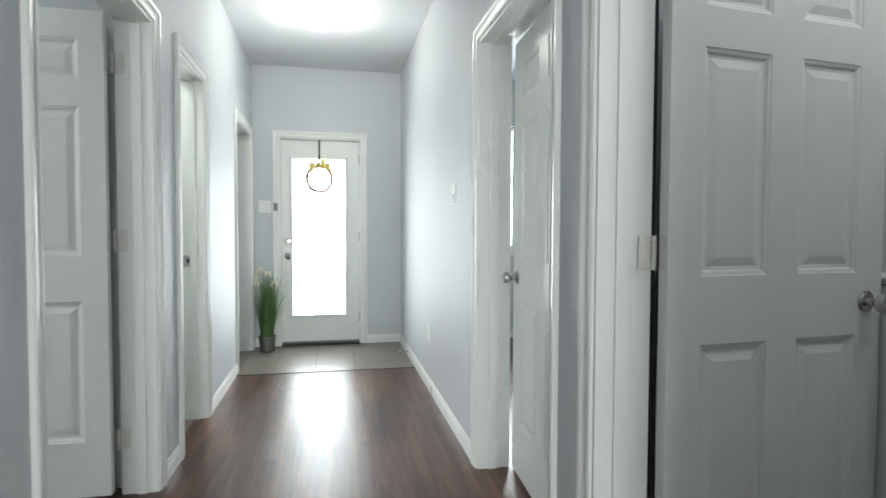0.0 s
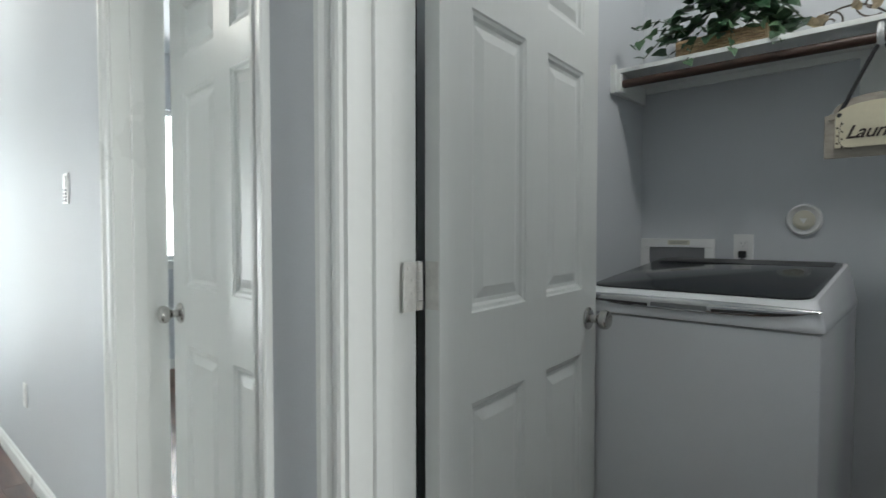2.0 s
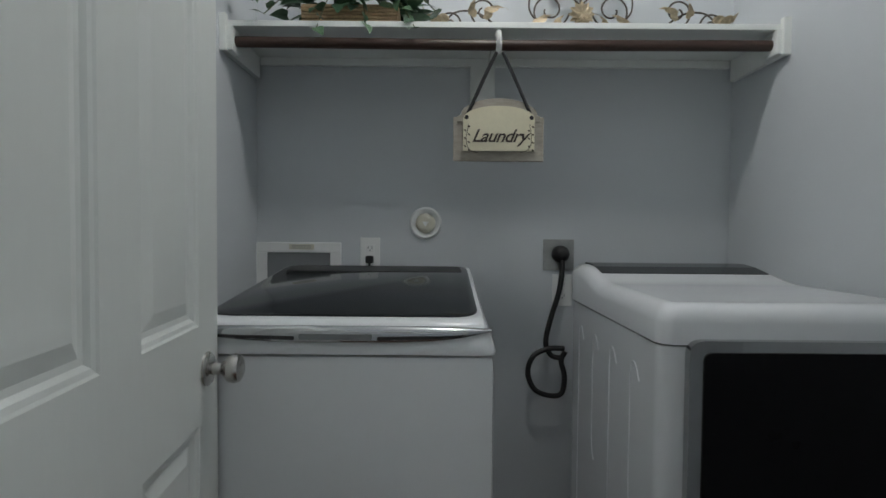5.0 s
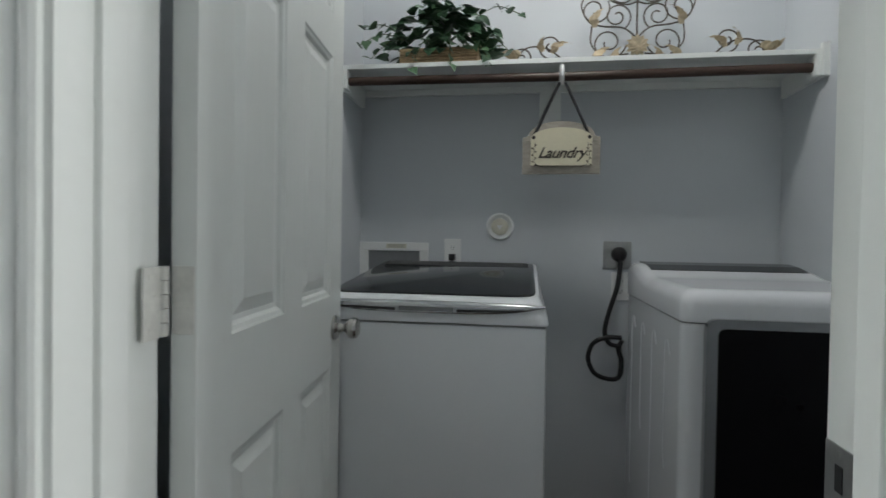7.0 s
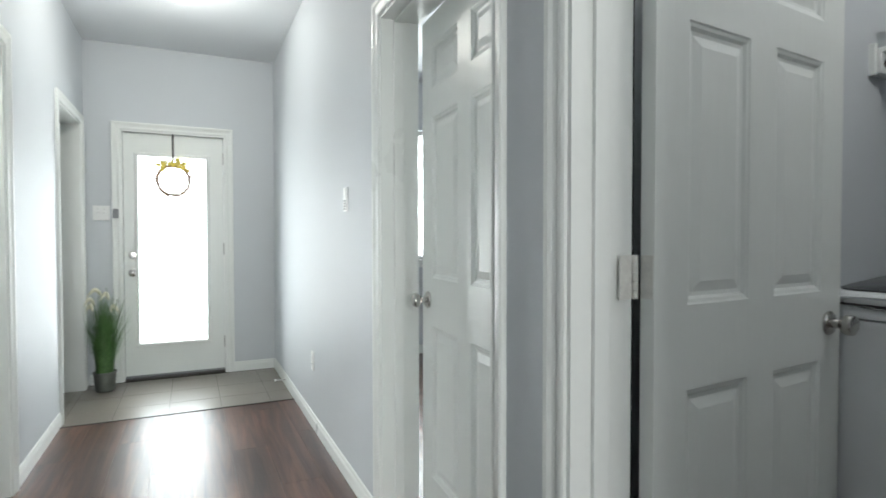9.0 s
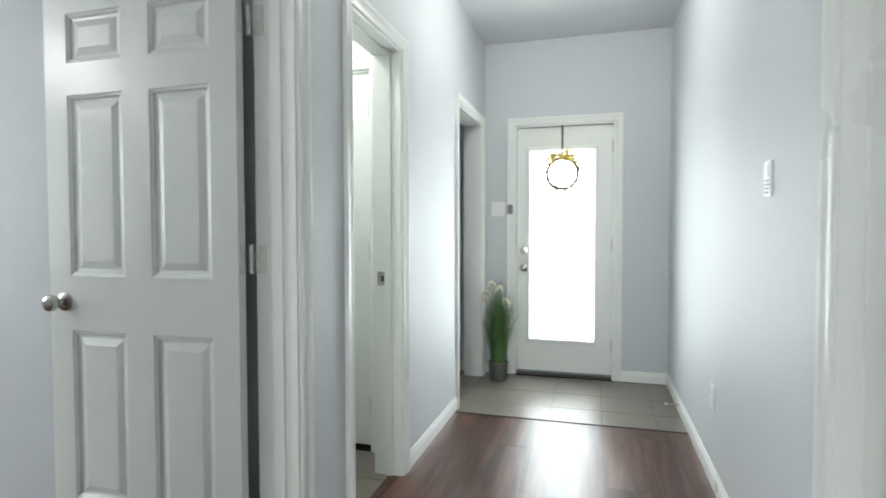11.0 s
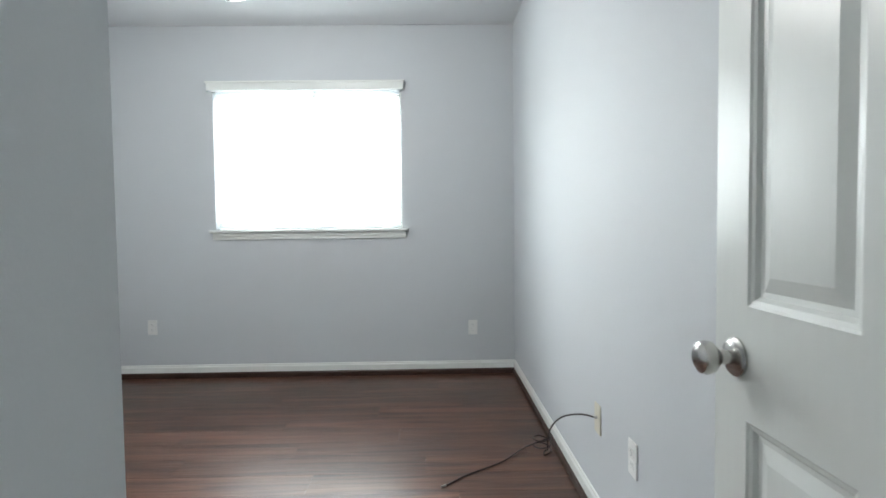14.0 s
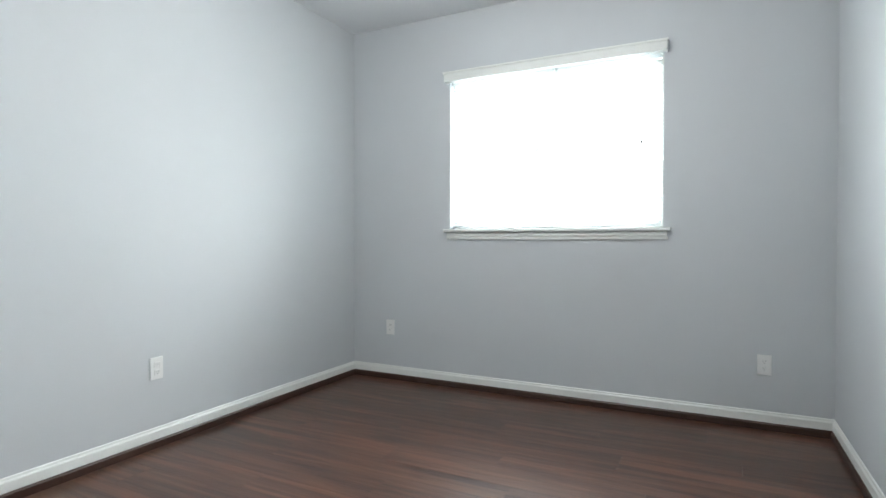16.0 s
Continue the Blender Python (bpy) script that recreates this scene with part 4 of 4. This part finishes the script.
# sign
sg = holder("laundry_sign", "weathered wooden sign with cream arched lettered board", "sign")
SX = 4.36
part("backboard", boxes((SX, SX + 0.012, 2.472, 2.752, 1.434, 1.570), bevel=0.0025), SIGN_WOOD, sg, "grey weathered wood board")
arch = [(2.503, 1.464), (2.722, 1.464), (2.722, 1.556)] + [(2.612 + 0.11 * math.cos(a), 1.562 + 0.040 * math.sin(a)) for a in [i * math.pi / 16 for i in range(17)]] + [(2.503, 1.556)]
part("arch_cap", slab([(2.485, 1.555), (2.74, 1.555), (2.74, 1.572)] + [(2.612 + 0.118 * math.cos(a), 1.574 + 0.052 * math.sin(a)) for a in [i * math.pi / 16 for i in range(17)]] + [(2.485, 1.572)], lambda u, v, w: Vector((SX - w, u, v)), 0.006), SIGN_WOOD, sg)
part("board", slab(arch, lambda u, v, w: Vector((SX - 0.006 - w, u, v)), 0.008), SIGN_CREAM, sg, "cream painted board")
tx = bpy.data.curves.new("lettering", "FONT")
tx.offset = 0.0006
tx.body, tx.size, tx.shear, tx.extrude, tx.align_x, tx.align_y, tx.space_character = "Laundry", 0.056, 0.42, 0.0006, "CENTER", "CENTER", 0.92
tx.materials.append(INK)
tob = new("lettering", tx)
tob.parent = sg
tob["label"] = "dark brown script lettering Laundry"
tob.matrix_basis = Matrix.Translation((SX - 0.0150, 2.612, 1.508)) @ Matrix(((0, 0, -1, 0), (-1, 0, 0, 0), (0, 1, 0, 0), (0, 0, 0, 1)))
for s in (-1, 1):
    c = 2.612 + s * 0.096
    part("painted_sprig", tube(spline([(SX - 0.0145, c - s * 0.03, 1.458), (SX - 0.0145, c - s * 0.004, 1.470), (SX - 0.0145, c + s * 0.004, 1.50), (SX - 0.0145, c - s * 0.002, 1.545)], 6), 0.0009, 5), INK, sg)
    for k in range(7):
        z = 1.466 + k * 0.012
        q = Vector((SX - 0.0145, c + s * 0.002 + (k % 2 * 2 - 1) * 0.006, z))
        part("painted_leaf", slab(rounded([(-0.005, 0), (0, 0.003), (0.005, 0), (0, -0.003)], 0.001, 2), lambda u, v, w: q + Vector((-w, u * 0.8 - v * 0.3, v + u * 0.6)), 0.0006), INK, sg)
    part("strap", tube([(4.35, 2.612 + s * 0.010, 1.765), (4.351, 2.612 + s * 0.05, 1.68), (4.352, 2.612 + s * 0.098, 1.574)], 0.006, 6), RIBBON, sg, "black ribbon strap")
    part("strap_knot", lathe([(0.002, -0.010), (0.008, -0.004), (0.008, 0.004), (0.002, 0.010)], 10, Matrix.Translation((4.351, 2.612 + s * 0.10, 1.566)) @ Matrix.Rotation(0.6 * s, 4, "X")), RIBBON, sg)


# ---- ivy in a basket on the shelf ----
def leaf_mesh(name, mat, lobes):
    """A leaf along +y with a folded midrib."""
    bm = bmesh.new()
    mid_ = [bm.verts.new((0, t, 0.10 * t * (1 - t) - 0.12 * t * t)) for t in (0, 0.35, 0.7, 1.0)]
    for s in (-1, 1):
        side = [bm.verts.new((s * x, y, z)) for x, y, z in lobes]
        bm.faces.new((mid_[0], mid_[1], side[1], side[0])[::s])
        bm.faces.new((mid_[1], mid_[2], side[2], side[1])[::s])
        bm.faces.new((mid_[2], mid_[3], side[2])[::s])
    me = mesh_of(name, bm, mat, False)
    return me


LOBES = [(0.34, -0.08, 0.03), (0.42, 0.28, 0.07), (0.24, 0.62, 0.03)]
IV = [leaf_mesh("leaf", IVY, LOBES), leaf_mesh("leaf", IVY2, LOBES)]
ivy = holder("ivy_plant", "green trailing artificial ivy in tan woven basket", "plant")
part("basket", merge(extrude_y([(4.405, 1.8545), (4.395, 1.925), (4.535, 1.925), (4.525, 1.8545)], 2.925, 3.235, 0.008), *[tube([(4.397 - 0.0 * k, 2.93, 1.862 + k * 0.011), (4.393, 3.08, 1.863 + k * 0.011), (4.397, 3.23, 1.862 + k * 0.011)], 0.0055, 6) for k in range(6)]), WICKER, ivy, "tan woven basket")
random.seed(11)


def put_leaf(parent, meshes, p, d, size):
    ob = new("leaf", random.choice(meshes))
    ob.parent = parent
    q = Vector(d).to_track_quat("Y", "Z")
    q.rotate(Matrix.Rotation(random.uniform(-0.8, 0.8), 4, Vector(d).normalized()))
    ob.matrix_basis = Matrix.LocRotScale(p, q, (size, size, size))


for k in range(215):
    a, e = random.uniform(0, math.tau), random.uniform(-0.15, 1.5)
    r = random.uniform(0.55, 1.0)
    p = Vector((4.465 + 0.10 * r * math.cos(e) * math.cos(a), 3.085 + 0.225 * r * math.cos(e) * math.sin(a), 1.935 + 0.19 * r * math.sin(e)))
    p.x = min(p.x, 4.615)
    d = Vector((math.cos(a) * 0.7 - 0.35, math.sin(a), random.uniform(-0.9, 0.25)))
    put_leaf(ivy, IV[:1] * 3 + IV[1:], p, d, random.uniform(0.048, 0.074))
for end in ((4.355, 3.385, 1.93), (4.335, 3.33, 1.87), (4.335, 3.17, 1.83), (4.33, 3.02, 1.84), (4.335, 2.87, 1.83), (4.365, 2.80, 1.885), (4.435, 2.77, 2.055), (4.335, 3.37, 1.99)):
    st = (4.435, 3.085 + (end[1] - 3.085) * 0.45, 1.97 if end[2] < 2.03 else 2.05)
    md = ((st[0] + end[0]) / 2, (st[1] + end[1]) / 2, (st[2] + end[2]) / 2 + 0.035)
    run = spline([st, md, end], 6)
    part("stem", tube(run, 0.0018, 5), STEM, ivy)
    for i, p in enumerate(run[2::2]):
        put_leaf(ivy, IV, p, Vector((-0.5, random.uniform(-0.7, 0.7), random.uniform(-0.9, 0.1))), random.uniform(0.034, 0.052))

# ---- wrought iron scroll ornament leaning on the shelf ----
sc = holder("scroll_ornament", "dark wrought iron scroll ornament with gold flowers", "wall decor")
IX, IY, IZ = 4.52, 2.325, 1.857


def scroll(cy, cz, r0, turns, start, s):
    """A spiral in the plane of the ornament, mirrored by s."""
    pts = []
    n = int(20 * abs(turns))
    for i in range(n + 1):
        t = i / n
        a = start + turns * math.tau * t
        r = r0 * (1 - 0.78 * t)
        pts.append((IX, IY + s * (cy + r * math.cos(a)), IZ + cz + r * math.sin(a)))
    return pts


def gold_leaf(cy, cz, ang, size, s):
    bm = bmesh.new()
    n = 8
    L_, R_ = [], []
    for i in range(n + 1):
        t = i / n
        a = ang + 1.5 * t
        py, pz = cy + size * t * math.cos(a), cz + size * t * math.sin(a)
        w = size * 0.26 * math.sin(math.pi * min(0.97, t + 0.12)) * (1 + 0.25 * math.sin(t * 18))
        L_.append(bm.verts.new((IX - 0.012 - 0.02 * t * (1 - t), IY + s * (py - w * math.sin(a)), IZ + pz + w * math.cos(a))))
        R_.append(bm.verts.new((IX - 0.006, IY + s * (py + w * math.sin(a)), IZ + pz - w * math.cos(a))))
    for i in range(n):
        bm.faces.new((L_[i], L_[i + 1], R_[i + 1], R_[i]))
    bmesh.ops.solidify(bm, geom=bm.faces, thickness=0.002)
    return bm


for s in (-1, 1):
    for cy, cz, r0, tn, st_ in ((0.105, 0.105, 0.068, 1.5, 3.3), (0.075, 0.205, 0.055, -1.5, -2.2), (0.16, 0.235, 0.06, 1.4, 2.6), (0.06, 0.305, 0.055, 1.4, 3.2), (0.12, 0.02, 0.034, -1.2, 2.4), (0.325, 0.10, 0.052, 1.5, 4.2), (0.435, 0.055, 0.043, 1.4, 0.3), (0.02, 0.39, 0.04, -1.3, 0.4)):
        part("scroll", tube(scroll(cy, cz, r0, tn, st_, s), 0.0032, 6), IRON, sc, "", True)
    for run in ([(0.03, 0.06), (0.12, 0.05), (0.19, 0.03), (0.26, 0.035), (0.32, 0.08), (0.37, 0.10), (0.43, 0.09), (0.475, 0.03), (0.50, 0.008)],
                [(0.0, 0.12), (0.05, 0.16), (0.13, 0.17), (0.18, 0.19), (0.21, 0.25), (0.19, 0.30)],
                [(0.0, 0.03), (0.06, 0.02), (0.12, 0.05), (0.17, 0.10), (0.17, 0.17)], [(0.0, 0.26), (0.04, 0.25), (0.10, 0.27), (0.12, 0.33), (0.06, 0.42), (0.0, 0.47)]):
        part("scroll_bar", tube(spline([(IX, IY + s * y, IZ + z) for y, z in run], 7), 0.0032, 6), IRON, sc, "", True)
    for cy, cz, an, sz in ((0.07, 0.012, 0.4, 0.085), (0.14, 0.03, 0.9, 0.08), (0.31, 0.07, 1.2, 0.075), (0.35, 0.085, 0.2, 0.06), (0.45, 0.085, -1.2, 0.085), (0.15, 0.17, 0.6, 0.08), (0.09, 0.27, 0.8, 0.075), (0.05, 0.37, 0.9, 0.07)):
        part("metal_leaf", gold_leaf(cy, cz, an, sz, s), GOLD, sc, "brushed gold metal leaf")
part("stem", tube([(IX, IY, IZ - 0.002), (IX, IY, IZ + 0.48)], 0.0042, 6), IRON, sc)
for r, n, off in ((0.046, 12, 0.010), (0.034, 10, 0.016), (0.02, 8, 0.022)):
    part("flower", petals(r, n, Matrix.Translation((IX - off, IY, IZ + 0.085)) @ Matrix.Rotation(radians(-90), 4, "Y")), GOLD, sc, "gold metal flower")

# ---- potted grass by the front door ----
pg = holder("potted_grass", "tall green artificial grass in grey metal pot", "plant")
PX, PY = 1.515, 7.20
part("pot", lathe([(0.062, 0.002), (0.068, 0.01), (0.076, 0.135), (0.081, 0.14), (0.081, 0.15), (0.074, 0.15), (0.070, 0.125)], 28, Matrix.Translation((PX, PY, 0))), POT, pg, "grey metal pot", True)
random.seed(21)
gb = bmesh.new()
for k in range(420):
    a, r = random.uniform(0, math.tau), random.uniform(0, 0.06)
    h, lean = random.uniform(0.30, 0.68), random.uniform(0.0, 0.19)
    w = random.uniform(0.003, 0.006)
    d = Vector((math.cos(a), math.sin(a), 0))
    sd = Vector((-math.sin(a), math.cos(a), 0))
    prev = None
    for i in range(5):
        t = i / 4
        c = Vector((PX, PY, 0.125)) + d * (r + lean * t * t) + Vector((0, 0, h * t * (1 - 0.15 * lean * t * 6)))
        ww = w * (1 - t * 0.85)
        c.y, c.x = min(c.y, 7.40), max(c.x, 1.40)
        pr = (gb.verts.new(c - sd * ww), gb.verts.new(c + sd * ww))
        if prev:
            gb.faces.new((prev[0], prev[1], pr[1], pr[0]))
        prev = pr
tagged(part("blades", gb, GRASS, pg, "green grass blades"), kind="stuff")
for dx, dy, h, tip in ((-0.05, -0.06, 0.50, -0.10), (-0.02, 0.05, 0.56, -0.12), (0.05, -0.05, 0.44, 0.06), (0.03, 0.03, 0.53, -0.06), (-0.07, -0.02, 0.45, -0.05)):
    base = Vector((PX + dx * 0.4, PY + dy * 0.4, 0.125))
    top_ = Vector((max(1.41, PX + dx), PY + dy, 0.2 + h))
    run = spline([base, (base + top_) / 2, top_], 5)
    part("stalk", tube(run, 0.0015, 5), STEM, pg)
    tipv = Vector((max(1.40, top_.x + tip), top_.y - 0.02, top_.z - 0.035))
    part("plume", tube(spline([top_ - Vector((0, 0, 0.03)), top_ + Vector((tip * 0.35, -0.005, 0.018)), tipv], 6), 0.013, 8, taper=lambda t: 0.25 + math.sin(math.pi * min(0.95, t + 0.05))), PLUME, pg, "cream fluffy seed plume", True)

# ---- flooring pieces ----
tb = bmesh.new()
box(tb, -0.5, 0.5, -0.5, 0.5, -1, 0)
PLANKMESH = mesh_of("plank", tb, PLANK)
PW, PL = 0.193, 1.22
random.seed(8)
for x0, x1, y0, y1 in ((-2.893, 1.30, 1.305, 4.51), (1.30, 2.85, -1.5, 6.352), (2.85, 4.653, 1.72, 3.46), (2.85, 5.60, 3.50, 7.42)):
    for c in range(math.floor(x0 / PW), math.ceil(x1 / PW)):
        a, b = max(x0, c * PW), min(x1, (c + 1) * PW)
        if b - a < 0.01:
            continue
        y = y0 - (c * 0.437) % 1 * PL
        while y < y1:
            p, q = max(y0, y), min(y1, y + PL)
            if q - p > 0.01:
                ob = new("plank", PLANKMESH)
                ob.parent = floor
                ob.matrix_basis = Matrix.LocRotScale(((a + b) / 2, (p + q) / 2, random.uniform(-0.0001, 0.0)), None, (b - a - 0.0007, q - p - 0.0007, 0.009))
            y += PL
tl = bmesh.new()
box(tl, -0.5, 0.5, -0.5, 0.5, -1, 0)
TILEMESH = mesh_of("tile", tl, TILE)
TS = 0.330
for name, x0, x1, y0, y1 in (("tile_floor_entry", HW, HE, 6.372, 7.40), ("tile_floor_study", -0.60, HW, 5.74, 7.42), ("tile_floor_bath", -0.60, 1.30, 4.63, 5.62)):
    tf = solid(name, boxes((x0, x1, y0, y1, -0.0085, -0.0035)), GROUT, "grey-brown glazed ceramic tile floor", "floor", "structure")
    for i in range(math.floor((x0 - 1.65) / TS), math.ceil((x1 - 1.65) / TS)):
        for j in range(math.floor((y0 - 6.64) / TS), math.ceil((y1 - 6.64) / TS)):
            a, b, p, q = max(x0, 1.65 + i * TS), min(x1, 1.65 + (i + 1) * TS), max(y0, 6.64 + j * TS), min(y1, 6.64 + (j + 1) * TS)
            if b - a > 0.02 and q - p > 0.02:
                ob = new("tile", TILEMESH)
                ob.parent = tf
                ob.matrix_basis = Matrix.LocRotScale(((a + b) / 2, (p + q) / 2, random.uniform(-0.0012, -0.0006)), None, (b - a - 0.004, q - p - 0.004, 0.006))
solid("transition_strip", boxes((HW + 0.002, HE - 0.002, 6.352, 6.371, -0.004, 0.004), bevel=0.002), DARKSTRIP, "dark thin transition strip between tile and laminate", "strip", "structure")
